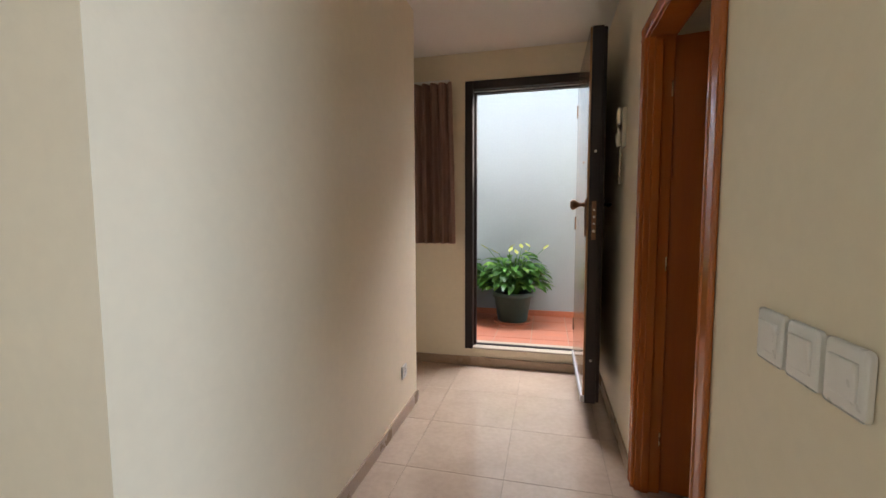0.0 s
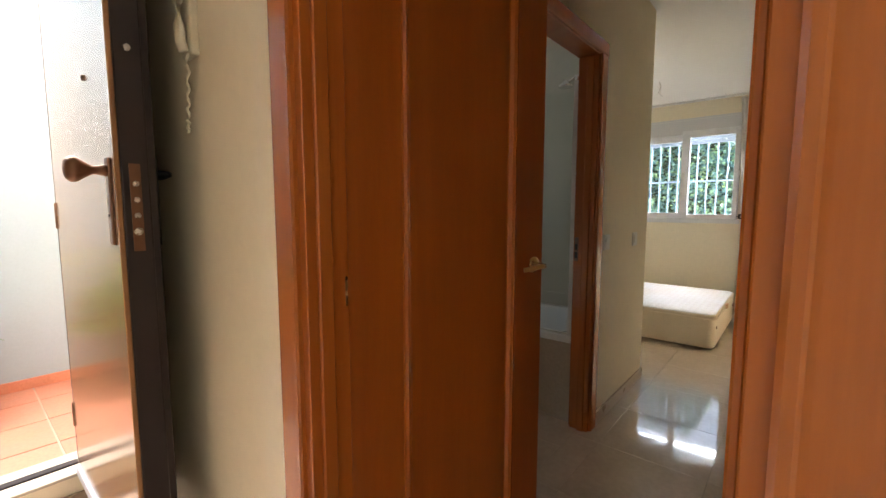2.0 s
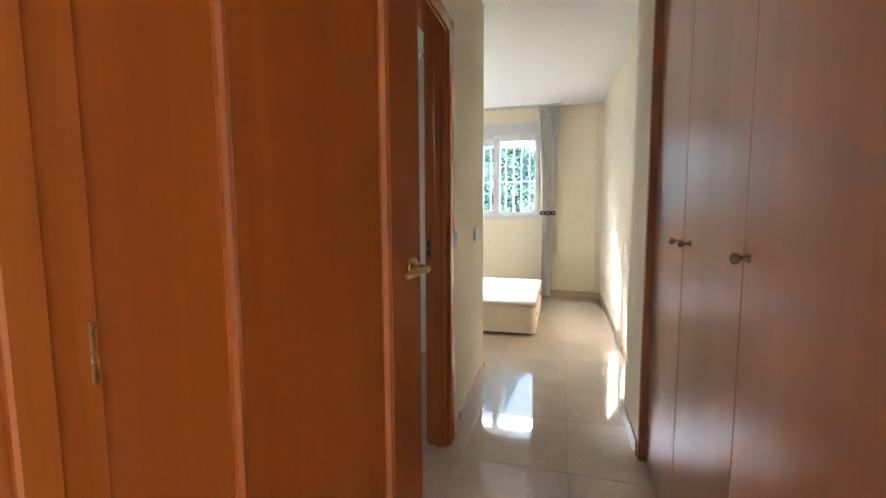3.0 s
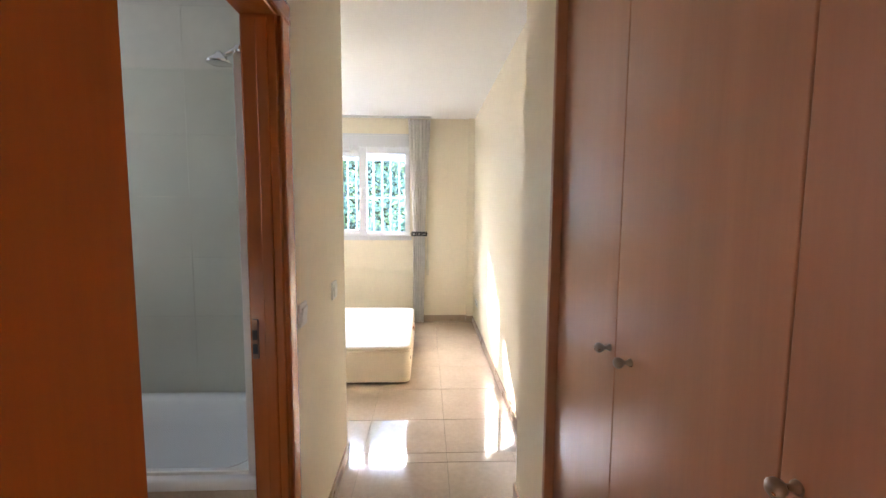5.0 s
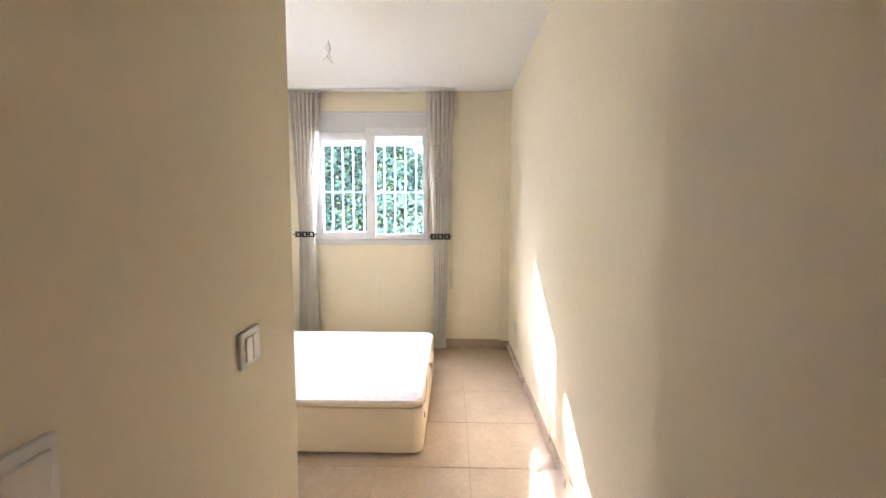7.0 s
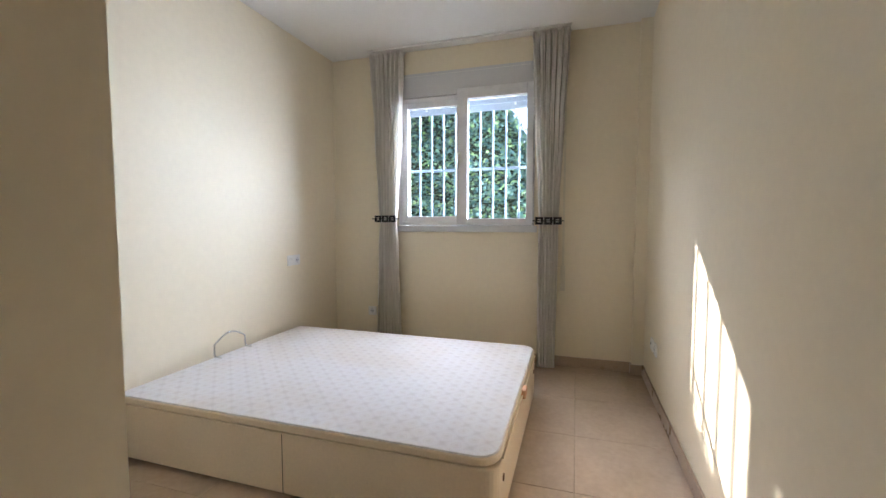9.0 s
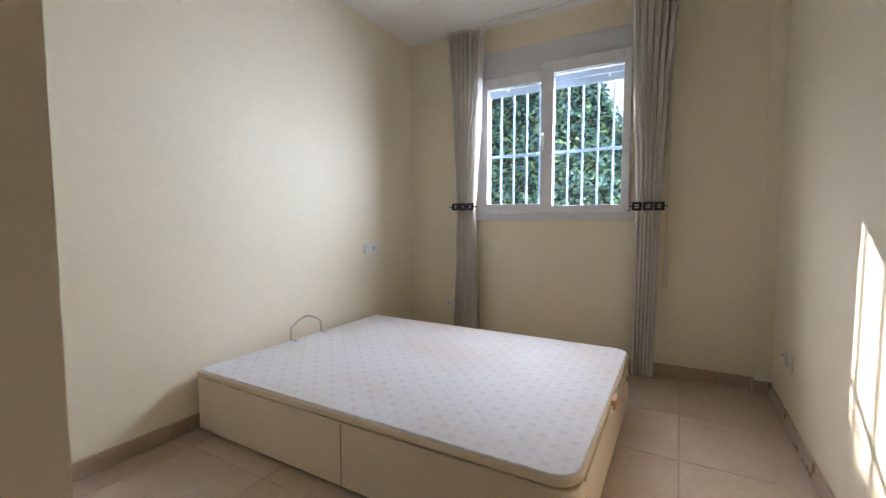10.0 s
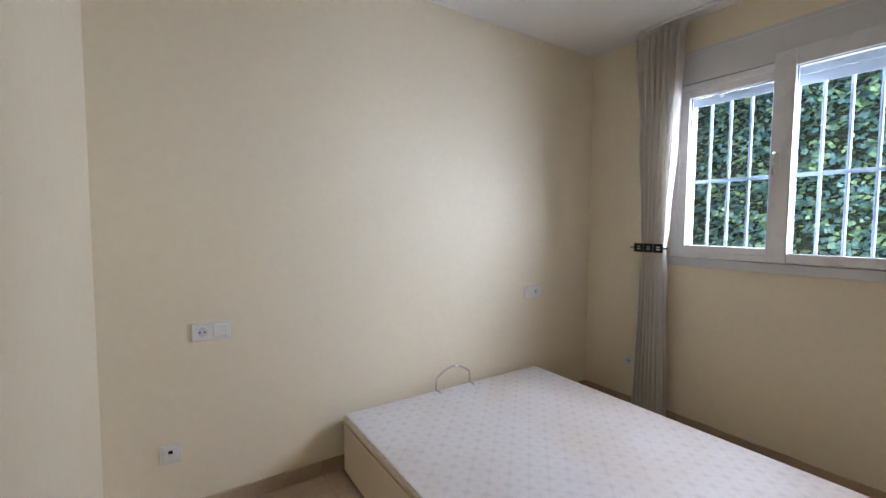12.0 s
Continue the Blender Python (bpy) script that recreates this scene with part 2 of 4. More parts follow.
def quilt_mat():
    """Pale damask of small diamonds, about seven centimetres across."""
    m = bpy.data.materials.new("pale_damask")
    m.use_nodes = True
    n, l = m.node_tree.nodes, m.node_tree.links
    b = n["Principled BSDF"]
    b.inputs["Roughness"].default_value, b.inputs["Specular IOR Level"].default_value = 0.6, 0.25
    co, mp = n.new("ShaderNodeTexCoord"), n.new("ShaderNodeMapping")
    mp.inputs["Rotation"].default_value = (0, 0, radians(45))
    l.new(co.outputs["Object"], mp.inputs[0])
    vo = n.new("ShaderNodeTexVoronoi")
    vo.voronoi_dimensions = "2D"
    vo.inputs["Scale"].default_value, vo.inputs["Randomness"].default_value = 13.0, 0.0
    ns, big = n.new("ShaderNodeTexNoise"), n.new("ShaderNodeTexNoise")
    ns.inputs["Scale"].default_value, ns.inputs["Detail"].default_value = 70, 4
    big.inputs["Scale"].default_value, big.inputs["Detail"].default_value = 2.2, 5
    wob, mixd = n.new("ShaderNodeMath"), n.new("ShaderNodeMath")
    wob.operation, wob.inputs[1].default_value = "MULTIPLY_ADD", 0.22
    for k in (vo, ns, big):
        l.new(mp.outputs[0], k.inputs["Vector"])
    mixd.operation, mixd.inputs[1].default_value = "SUBTRACT", 0.11
    l.new(ns.outputs["Fac"], wob.inputs[0]), l.new(vo.outputs["Distance"], wob.inputs[2])
    l.new(wob.outputs[0], mixd.inputs[0])
    ring_ = n.new("ShaderNodeValToRGB")
    e = ring_.color_ramp.elements
    e[0].position, e[0].color = 0.08, (0.66, 0.63, 0.625, 1)
    e[1].position, e[1].color = 0.64, (0.625, 0.595, 0.597, 1)
    for at, c in ((0.16, (0.71, 0.69, 0.695, 1)), (0.24, (0.685, 0.66, 0.66, 1)), (0.32, (0.72, 0.705, 0.715, 1)), (0.47, (0.70, 0.68, 0.69, 1))):
        e.new(at).color = c
    l.new(mixd.outputs[0], ring_.inputs[0])
    age = n.new("ShaderNodeValToRGB")
    a = age.color_ramp.elements
    a[0].position, a[0].color = 0.36, (0.95, 0.90, 0.84, 1)
    a[1].position, a[1].color = 0.58, (1, 1, 1, 1)
    l.new(big.outputs["Fac"], age.inputs[0])
    mul = n.new("ShaderNodeVectorMath")
    mul.operation = "MULTIPLY"
    l.new(ring_.outputs[0], mul.inputs[0]), l.new(age.outputs[0], mul.inputs[1])
    l.new(mul.outputs[0], b.inputs["Base Color"])
    bp = n.new("ShaderNodeBump")
    bp.inputs["Strength"].default_value, bp.inputs["Distance"].default_value = 0.25, 0.003
    l.new(mixd.outputs[0], bp.inputs["Height"]), l.new(bp.outputs[0], b.inputs["Normal"])
    return m


QUILT = quilt_mat()

# ---- mesh helpers ----


def finish(name, bm, material, smooth=False):
    me = bpy.data.meshes.new(name)
    bmesh.ops.recalc_face_normals(bm, faces=bm.faces)
    for f in bm.faces:
        f.smooth = smooth
    bm.to_mesh(me)
    bm.free()
    me.materials.append(material)
    return me


def thing(name, x, y, z, label, category, group="", kind="", turn=0):
    ob = new(name)
    ob.matrix_world = pose(x, y, z, 0, 0, turn)
    return tagged(ob, label, category, group, kind)


def part(name, bm, material, parent, label="", smooth=False):
    ob = new(name, finish(name, bm, material, smooth))
    ob.parent = parent
    return tagged(ob, label)


def solo(name, bm, material, label="", category="", group="", kind="", smooth=False):
    return tagged(new(name, finish(name, bm, material, smooth)), label, category, group, kind)


def box(x0, x1, y0, y1, z0, z1, bevel=0.0, seg=2, bm=None):
    own = bmesh.new()
    bmesh.ops.create_cube(own, size=1)
    for v in own.verts:
        v.co = Vector((x0 + (v.co.x + 0.5) * (x1 - x0), y0 + (v.co.y + 0.5) * (y1 - y0), z0 + (v.co.z + 0.5) * (z1 - z0)))
    if bevel:
        bmesh.ops.bevel(own, geom=own.edges[:], offset=bevel, segments=seg, profile=0.5, affect="EDGES")
    if bm is None:
        return own
    merge(bm, own)
    return bm


def merge(bm, other):
    me = bpy.data.meshes.new("tmp")
    other.to_mesh(me)
    other.free()
    bm.from_mesh(me)
    bpy.data.meshes.remove(me)
    return bm


def lathe(profile, steps=24, axis="z", at=(0, 0, 0)):
    """A turned shape: profile of (radius, height)."""
    bm = bmesh.new()
    rings = []
    for r, h in profile:
        ring = []
        for k in range(steps):
            a = 2 * math.pi * k / steps
            p = (r * math.cos(a), r * math.sin(a), h)
            if axis == "x":
                p = (p[2], p[0], p[1])
            elif axis == "y":
                p = (p[1], p[2], p[0])
            ring.append(bm.verts.new((p[0] + at[0], p[1] + at[1], p[2] + at[2])))
        rings.append(ring)
    for a, b in zip(rings, rings[1:]):
        for k in range(steps):
            bm.faces.new((a[k], a[(k + 1) % steps], b[(k + 1) % steps], b[k]))
    bm.faces.new(rings[0])
    bm.faces.new(rings[-1])
    return bm


def tube(points, r, steps=8, bm=None, taper=None):
    """A rod along points."""
    bm = bm or bmesh.new()
    pts = [Vector(p) for p in points]
    rings = []
    up = Vector((0, 0, 1))
    for i, p in enumerate(pts):
        d = (pts[min(i + 1, len(pts) - 1)] - pts[max(i - 1, 0)]).normalized()
        side = d.cross(up)
        side = d.cross(Vector((1, 0, 0))) if side.length < 1e-3 else side
        side.normalize()
        top = side.cross(d)
        rad = r if taper is None else r + (taper - r) * i / (len(pts) - 1)
        rings.append([bm.verts.new(p + rad * (math.cos(2 * math.pi * k / steps) * side + math.sin(2 * math.pi * k / steps) * top)) for k in range(steps)])
    for a, b in zip(rings, rings[1:]):
        for k in range(steps):
            bm.faces.new((a[k], a[(k + 1) % steps], b[(k + 1) % steps], b[k]))
    bm.faces.new(rings[0])
    bm.faces.new(rings[-1])
    return bm


def wall(name, axis, p0, p1, a0, a1, z0, z1, material, holes=()):
    """A wall between p0 and p1 on its thin axis, running a0 to a1, with holes (a, b, low, high) through it."""
    bm = bmesh.new()
    cuts = sorted({a0, a1, *(v for h in holes for v in h[:2])})
    levels = sorted({z0, z1, *(v for h in holes for v in h[2:])})
    solid = lambda i, k: 0 <= i < len(cuts) - 1 and 0 <= k < len(levels) - 1 and not any(  # noqa: E731
        h[0] <= (cuts[i] + cuts[i + 1]) / 2 <= h[1] and h[2] <= (levels[k] + levels[k + 1]) / 2 <= h[3] for h in holes)
    at = lambda p, a, z: (p, a, z) if axis == "x" else (a, p, z)  # noqa: E731
    face = lambda *c: bm.faces.new([bm.verts.new(v) for v in c])  # noqa: E731
    for i in range(len(cuts) - 1):
        for k in range(len(levels) - 1):
            if not solid(i, k):
                continue
            a, b, c, d = cuts[i], cuts[i + 1], levels[k], levels[k + 1]
            for p in (p0, p1):
                face(at(p, a, c), at(p, b, c), at(p, b, d), at(p, a, d))
            for di, v in ((-1, a), (1, b)):
                if not solid(i + di, k):
                    face(at(p0, v, c), at(p1, v, c), at(p1, v, d), at(p0, v, d))
            for dk, v in ((-1, c), (1, d)):
                if not solid(i, k + dk):
                    face(at(p0, a, v), at(p1, a, v), at(p1, b, v), at(p0, b, v))
    bmesh.ops.remove_doubles(bm, verts=bm.verts, dist=1e-5)
    return solo(name, bm, material, kind="structure")


# ---- structure ----
H = 2.59
wall("wall_hall_left_near", "y", 0.465, 0.56, -2.6, -0.70, 0, H, CREAM)
wall("wall_hall_left", "x", -0.82, -0.70, 0.56, 2.40, 0, H, CREAM)
wall("wall_hall_left_far", "y", 2.40, 2.52, -2.6, -0.70, 0, H, CREAM)
wall("wall_alcove_end", "x", -2.6, -2.5, 2.52, 3.29, 0, H, CREAM)
wall("wall_front", "y", 3.29, 3.49, -2.6, 0.67, 0, H, CREAM, [(-0.505, 0.455, 0.145, 2.365)])
wall("wall_hall_right", "x", 0.57, 0.67, 0.25, 3.29, 0, H, CREAM, [(1.085, 1.87, 0, 2.06)])
wall("wall_corridor_north", "y", 1.915, 2.015, 0.67, 3.34, 0, H, CREAM, [(1.56, 2.345, 0, 2.06)])
wall("wall_bedroom_west", "x", 3.10, 3.34, 2.015, 3.475, 0, H, CREAM)
wall("wall_bedroom_north", "y", 3.475, 3.6, 3.10, 6.64, 0, H, CREAM)
wall("wall_window", "x", 6.36, 6.64, 0.845, 3.475, 0, H, CREAM, [(1.665, 2.835, 1.06, 2.40)])
wall("wall_bedroom_south", "y", 0.70, 0.845, 2.93, 6.64, 0, H, CREAM)
wall("wall_pillar", "x", 6.31, 6.36, 0.845, 0.925, 0, H, CREAM)
wall("wall_corridor_south", "y", 0.70, 1.0, 2.47, 2.93, 0, H, CREAM)
wall("wall_wardrobe_back", "y", 0.25, 0.35, 0.67, 3.15, 0, H, CREAM)
wall("wall_wardrobe_end", "x", 2.83, 2.93, 0.35, 0.70, 0, H, CREAM)
wall("wall_corridor_stub", "y", 0.88, 1.0, 0.67, 0.935, 0, H, CREAM)
wall("wall_corridor_lintel", "y", 0.88, 1.0, 0.935, 2.47, 2.42, H, CREAM)
# Unseen wall; its window opening is placed to light the hall.
wall("wall_living_east", "x", 3.0, 3.15, -3.6, 0.25, 0, H, CREAM, [(-1.9, -0.42, 0.4, 2.1)])
wall("wall_living_south", "y", -3.72, -3.6, -2.72, 3.0, 0, H, CREAM)
wall("wall_living_west", "x", -2.72, -2.6, -3.6, 3.49, 0, H, CREAM)
# bathroom shell
wall("wall_bath_north", "y", 3.72, 3.90, 0.67, 3.34, 0, H, CREAM, [(2.20, 2.64, 1.40, 2.20)])
wall("wall_bath_east_end", "x", 3.10, 3.34, 3.6, 3.72, 0, H, CREAM)
wall("wall_bath_west", "x", 0.67, 0.79, 2.015, 3.72, 0, H, BATH_TILE)


def slab(name, x0, x1, y0, y1, z0, z1, material):
    return solo(name, box(x0, x1, y0, y1, z0, z1), material, kind="structure")


slab("ceiling", -2.72, 3.15, -3.72, 3.49, H, H + 0.12, WHITE_CEIL)
slab("ceiling_bedroom", 3.15, 6.64, 0.70, 3.49, H, H + 0.12, WHITE_CEIL)
slab("ceiling_bath", 0.67, 3.34, 3.49, 3.90, H, H + 0.12, WHITE_CEIL)
slab("ceiling_bedroom_edge", 3.34, 6.64, 3.49, 3.6, H, H + 0.12, WHITE_CEIL)
floor = slab("floor", -2.72, 3.15, -3.72, 3.60, -0.1, -0.004, GROUT)
floor_bed = slab("floor_bedroom", 3.15, 6.64, 0.70, 3.60, -0.1, -0.004, GROUT)
slab("floor_bath_edge", 0.67, 3.34, 3.60, 3.90, -0.1, -0.004, GROUT)
slab("floor_living", -2.6, 3.0, -3.6, 0.0, -0.004, 0.0, TILE)
slab("floor_living_edge", 0.62, 3.0, 0.001, 0.25, -0.004, 0.0, TILE)
slab("floor_living_side", -2.6, -0.701, 0.001, 0.465, -0.004, 0.0, TILE)


def runner(x0, y0, x1, y1, nx, ny, name="baseboard", z0=0.0, z1=0.075, th=0.012, material=SKIRT):
    """A skirting run along a wall face; (nx, ny) points into the room."""
    a, b = sorted((x0, x1 if x1 != x0 else x0 + nx * th)), sorted((y0, y1 if y1 != y0 else y0 + ny * th))
    return solo(name, box(a[0], a[1], b[0], b[1], z0, z1, 0.002, 1), material, kind="structure")


runner(-0.70, 0.465, -0.70, 2.52, 1, 0)
runner(-2.6, 0.465, -0.688, 0.465, 0, -1)
runner(-2.5, 2.52, -0.688, 2.52, 0, 1)
runner(-2.5, 3.29, 0.558, 3.29, 0, -1)
runner(0.57, 1.957, 0.57, 3.29, -1, 0)
runner(0.57, 0.25, 0.57, 0.996, -1, 0)
runner(2.421, 1.915, 3.352, 1.915, 0, -1)
runner(3.34, 1.915, 3.34, 3.475, 1, 0)
runner(3.352, 3.475, 6.36, 3.475, 0, -1)
runner(6.36, 0.937, 6.36, 3.463, -1, 0)
runner(6.31, 0.925, 6.36, 0.925, 0, 1)
runner(6.31, 0.857, 6.31, 0.937, -1, 0)
runner(2.93, 0.845, 6.31, 0.845, 0, 1)
runner(2.93, 0.857, 2.93, 1.0, 1, 0)
runner(2.475, 1.0, 2.942, 1.0, 0, 1)


# ---- doors and casings ----


def casing_strip(width, length, depth=0.014):
    """A moulded casing strip: x across the width, z along it, its face towards -y, with a bead near the inner edge (x = 0)."""
    prof = [(0, 0), (0, -depth * 0.7), (0.006, -depth), (0.016, -depth), (0.020, -depth * 0.75), (0.026, -depth * 0.8), (width - 0.012, -depth * 0.95), (width - 0.004, -depth * 0.8), (width, -depth * 0.4), (width, 0)]
    bm = bmesh.new()
    lo = [bm.verts.new((x, y, 0)) for x, y in prof]
    hi = [bm.verts.new((x, y, length)) for x, y in prof]
    for k in range(len(prof) - 1):
        bm.faces.new((lo[k], lo[k + 1], hi[k + 1], hi[k]))
    bm.faces.new(lo), bm.faces.new(hi)
    bm.faces.new((lo[0], hi[0], hi[-1], lo[-1]))
    return bm


def frame_set(name, x, y, turn, clear, wall_t, casing, label, both=True):
    """An interior door frame. Local x runs along the wall from 0 to the clear width, -y is the near wall face side."""
    d = tagged(new(name), label, "door frame", kind="structure")
    d.matrix_world = pose(x, y, 0, 0, 0, turn)
    for side in (-1, 1):
        x0 = -0.03 if side < 0 else clear
        part("lining", box(x0, x0 + 0.03, -0.002, wall_t + 0.002, 0, 2.03, 0.002, 1), CHERRY_TRIM, d)
        sx = 0.0 if side < 0 else clear - 0.012
        part("stop", box(sx, sx + 0.012, 0.02, wall_t - 0.045, 0, 2.018, 0.003, 1), CHERRY_TRIM, d)
    part("head_lining", box(-0.03, clear + 0.03, -0.002, wall_t + 0.002, 2.03, 2.058, 0.002, 1), CHERRY_TRIM, d)
    for face in ((0, 1) if both else (0,)):
        for side in (-1, 1):
            bm = casing_strip(casing, 2.035)
            for v in bm.verts:
                px = v.co.x
                v.co.x = clear + 0.022 + px if side > 0 else -0.022 - px
                if face:
                    v.co.y = wall_t - v.co.y
                v.co.y += -0.0022 if not face else 0.0022
            part("casing", bm, CHERRY_TRIM, d)
        bm = casing_strip(casing - 0.012, clear + 2 * (0.022 + casing))
        for v in bm.verts:
            px, pz = v.co.x, v.co.z
            v.co.x, v.co.z = pz - 0.022 - casing, 2.036 + px
            if face:
                v.co.y = wall_t - v.co.y
            v.co.y += -0.0022 if not face else 0.0022
        part("head_casing", bm, CHERRY_TRIM, d)
    return d


# passage door in the hall's side wall: local x towards -Y of the room
frame_set("door_1", 0.57, 1.84, -90, 0.725, 0.10, 0.080, "varnished cherry door frame with moulded casing")
bath_frame = frame_set("door_2", 1.59, 1.915, 0, 0.725, 0.10, 0.083, "varnished cherry bathroom door frame with moulded casing")
strike = part("strike_plate", box(0.7195, 0.7265, 0.078, 0.098, 0.955, 1.085, 0.001, 1), BRONZE, bath_frame, "bronze strike plate")
for k, (za, zb) in enumerate(((0.972, 1.005), (1.018, 1.05))):
    part("latch_slot", box(0.7185, 0.7205, 0.081, 0.096, za, zb), BLACK, bath_frame)


def panel_leaf(w, h, t):
    """A door leaf with one long recessed panel on both faces: stiles, rails, moulding, panel."""
    bm = bmesh.new()
    a, b = 0.157, w - 0.142
    for x0, x1, z0, z1 in ((0, a, 0, h), (b, w, 0, h), (a, b, 0, 0.25), (a, b, h - 0.12, h)):
        box(x0, x1, 0, t, z0, z1, bm=bm)
    return bm


def mould(x0, x1, z0, z1, y, out, r=0.011):
    """A moulding ring round a panel on the face y."""
    bm = bmesh.new()
    prof = [(0, 0.0), (0.002, 0.006), (0.009, 0.009), (0.018, 0.004), (0.024, -0.006), (0.03, -0.008)]
    loops = []
    for inset, lift in prof:
        loops.append([bm.verts.new((a, y + out * lift, b)) for a, b in ((x0 + inset, z0 + inset), (x1 - inset, z0 + inset), (x1 - inset, z1 - inset), (x0 + inset, z1 - inset))])
    for a, b in zip(loops, loops[1:]):
        for k in range(4):
            bm.faces.new((a[k], a[(k + 1) % 4], b[(k + 1) % 4], b[k]))
    return bm


leaf = thing("passage_door", 0.672, 1.852, 0.008, "open varnished cherry panel door with brass lever handle", "door", turn=-9.7)
LW, LH, LT = 0.715, 2.02, 0.036
part("leaf_frame", panel_leaf(LW, LH, LT), CHERRY, leaf)
part("panel", box(0.157, LW - 0.142, 0.010, LT - 0.010, 0.25, LH - 0.12), CHERRY, leaf)
part("moulding", mould(0.155, LW - 0.140, 0.248, LH - 0.118, 0.0, -1), CHERRY_TRIM, leaf)
part("moulding", mould(0.155, LW - 0.140, 0.248, LH - 0.118, LT, 1), CHERRY_TRIM, leaf)
for hz in (0.25, 1.05, 1.80):
    part("hinge", lathe([(0.006, -0.034), (0.008, -0.032), (0.008, -0.001), (0.006, 0.0), (0.008, 0.001), (0.008, 0.032), (0.006, 0.034)], 12, at=(-0.006, -0.006, hz)), BRASS, leaf, "small brass hinge", True)
part("latch_plate", box(LW - 0.0005, LW + 0.0015, 0.008, 0.028, 0.93, 1.12), BRASS, leaf)


def lever(parent, x, y, z, out, towards, material):
    """A rose with a curved lever; out is the sign of the face's normal along y."""
    part("rose", lathe([(0.026, 0), (0.026, 0.004), (0.021, 0.009), (0.012, 0.012), (0.010, 0.03)] if out > 0 else [(0.026, 0), (0.026, -0.004), (0.021, -0.009), (0.012, -0.012), (0.010, -0.03)], 20, "y", (x, y, z)), material, parent, "brass handle rose", True)
    pts = [(x, y + out * 0.028, z), (x + towards * 0.004, y + out * 0.045, z), (x + towards * 0.03, y + out * 0.053, z + 0.003), (x + towards * 0.055, y + out * 0.052, z + 0.001), (x + towards * 0.08, y + out * 0.045, z - 0.004), (x + towards * 0.092, y + out * 0.036, z - 0.006)]
    part("lever_handle", tube(pts, 0.0095, 10, taper=0.007), material, parent, "curved brass lever", True)


lever(leaf, LW - 0.043, 0.0, 1.05, -1, -1, BRASS)
lever(leaf, LW - 0.043, LT, 1.05, 1, -1, BRASS)

# entrance door frame and leaf
ef = tagged(new("door_3"), "dark-stained wooden entrance door frame", "door frame", kind="structure")
for x0, x1, z0, z1 in ((-0.505, -0.44, 0.146, 2.362), (0.392, 0.453, 0.146, 2.362)):
    part("jamb", box(x0, x1, 3.272, 3.41, z0, z1, 0.006, 2), DARK_WOOD, ef)
    rx = x1 - 0.004 if x0 < 0 else x0 - 0.002
    part("rebate", box(rx, rx + 0.022, 3.35, 3.40, z0, z1 - 0.07, 0.003, 1), DARK_WOOD, ef)
part("head", box(-0.44, 0.388, 3.272, 3.41, 2.295, 2.362, 0.006, 2), DARK_WOOD, ef)
part("head_rebate", box(-0.44, 0.388, 3.35, 3.40, 2.277, 2.299, 0.003, 1), DARK_WOOD, ef)
part("weather_strip", box(-0.438, 0.386, 3.338, 3.346, 2.288, 2.294), STEEL, ef)
part("threshold_strip", box(-0.44, 0.388, 3.36, 3.40, 0.160, 0.168, 0.002, 1), DARK_WOOD, ef)
solo("entrance_sill", box(-0.50, 0.45, 3.281, 3.49, 0.1455, 0.160, 0.003, 1), STONE_SILL, kind="structure")

fd = thing("entrance_door", 0.376, 3.27, 0.163, "open brown security door with dark edge and bolts", "door")
D = 0.905
part("core", box(0.012, 0.072, -D, 0, 0, 2.155, 0.004, 2), DARK_WOOD, fd, "dark-stained door core")
part("outer_face", box(0.0, 0.0118, -D + 0.004, -0.002, 0.045, 2.15, 0.002, 1), DOOR_FACE, fd, "glossy brown door face")
part("inner_face", box(0.0722, 0.094, -D + 0.022, -0.002, 0.0, 2.155, 0.003, 1), DARK_WOOD, fd)
part("rain_bar", box(-0.010, 0.0118, -D + 0.01, -0.012, 0.0, 0.042, 0.004, 2), STEEL, fd, "pale metal rain bar")
for bz, r in ((1.02, 0.010), (1.06, 0.007), (1.10, 0.007), (1.14, 0.007), (1.47, 0.008), (0.26, 0.008)):
    part("bolt", lathe([(r, 0), (r, -0.006), (r * 0.7, -0.008)], 14, "y", (0.040, -D, bz)), NICKEL, fd, smooth=True)
part("lock_plate", box(0.028, 0.052, -D - 0.0015, -D + 0.001, 0.97, 1.19), BRONZE, fd)
part("escutcheon", box(-0.007, 0.0005, -D + 0.035, -D + 0.068, 0.985, 1.205, 0.004, 2), BRONZE, fd, "bronze escutcheon plate")
part("pull_knob", lathe([(0.016, 0), (0.012, -0.012), (0.010, -0.028), (0.020, -0.045), (0.030, -0.058), (0.031, -0.070), (0.022, -0.080), (0.008, -0.083)], 24, "x", (-0.006, -D + 0.05, 1.172)), BRONZE, fd, "turned bronze knob", True)
part("keyhole", lathe([(0.004, 0), (0.004, -0.002)], 10, "x", (-0.007, -D + 0.05, 1.06)), BLACK, fd)
part("peephole", lathe([(0.008, 0), (0.008, -0.004), (0.004, -0.006)], 14, "x", (0.0, -D + 0.26, 1.44)), BRONZE, fd, smooth=True)
part("inner_lever", tube([(0.094, -D + 0.05, 1.172), (0.125, -D + 0.05, 1.172), (0.135, -D + 0.07, 1.172), (0.135, -D + 0.14, 1.168)], 0.009, 10), BLACK, fd, smooth=True)
part("inner_plate", box(0.094, 0.099, -D + 0.03, -D + 0.07, 0.98, 1.22, 0.002, 1), BLACK, fd)
for hz in (0.25, 1.05, 1.9):
    part("hinge", lathe([(0.008, -0.05), (0.010, -0.046), (0.010, 0.046), (0.008, 0.05)], 12, at=(0.004, 0.004, hz)), BRONZE, fd, smooth=True)

# ---- switches and sockets ----


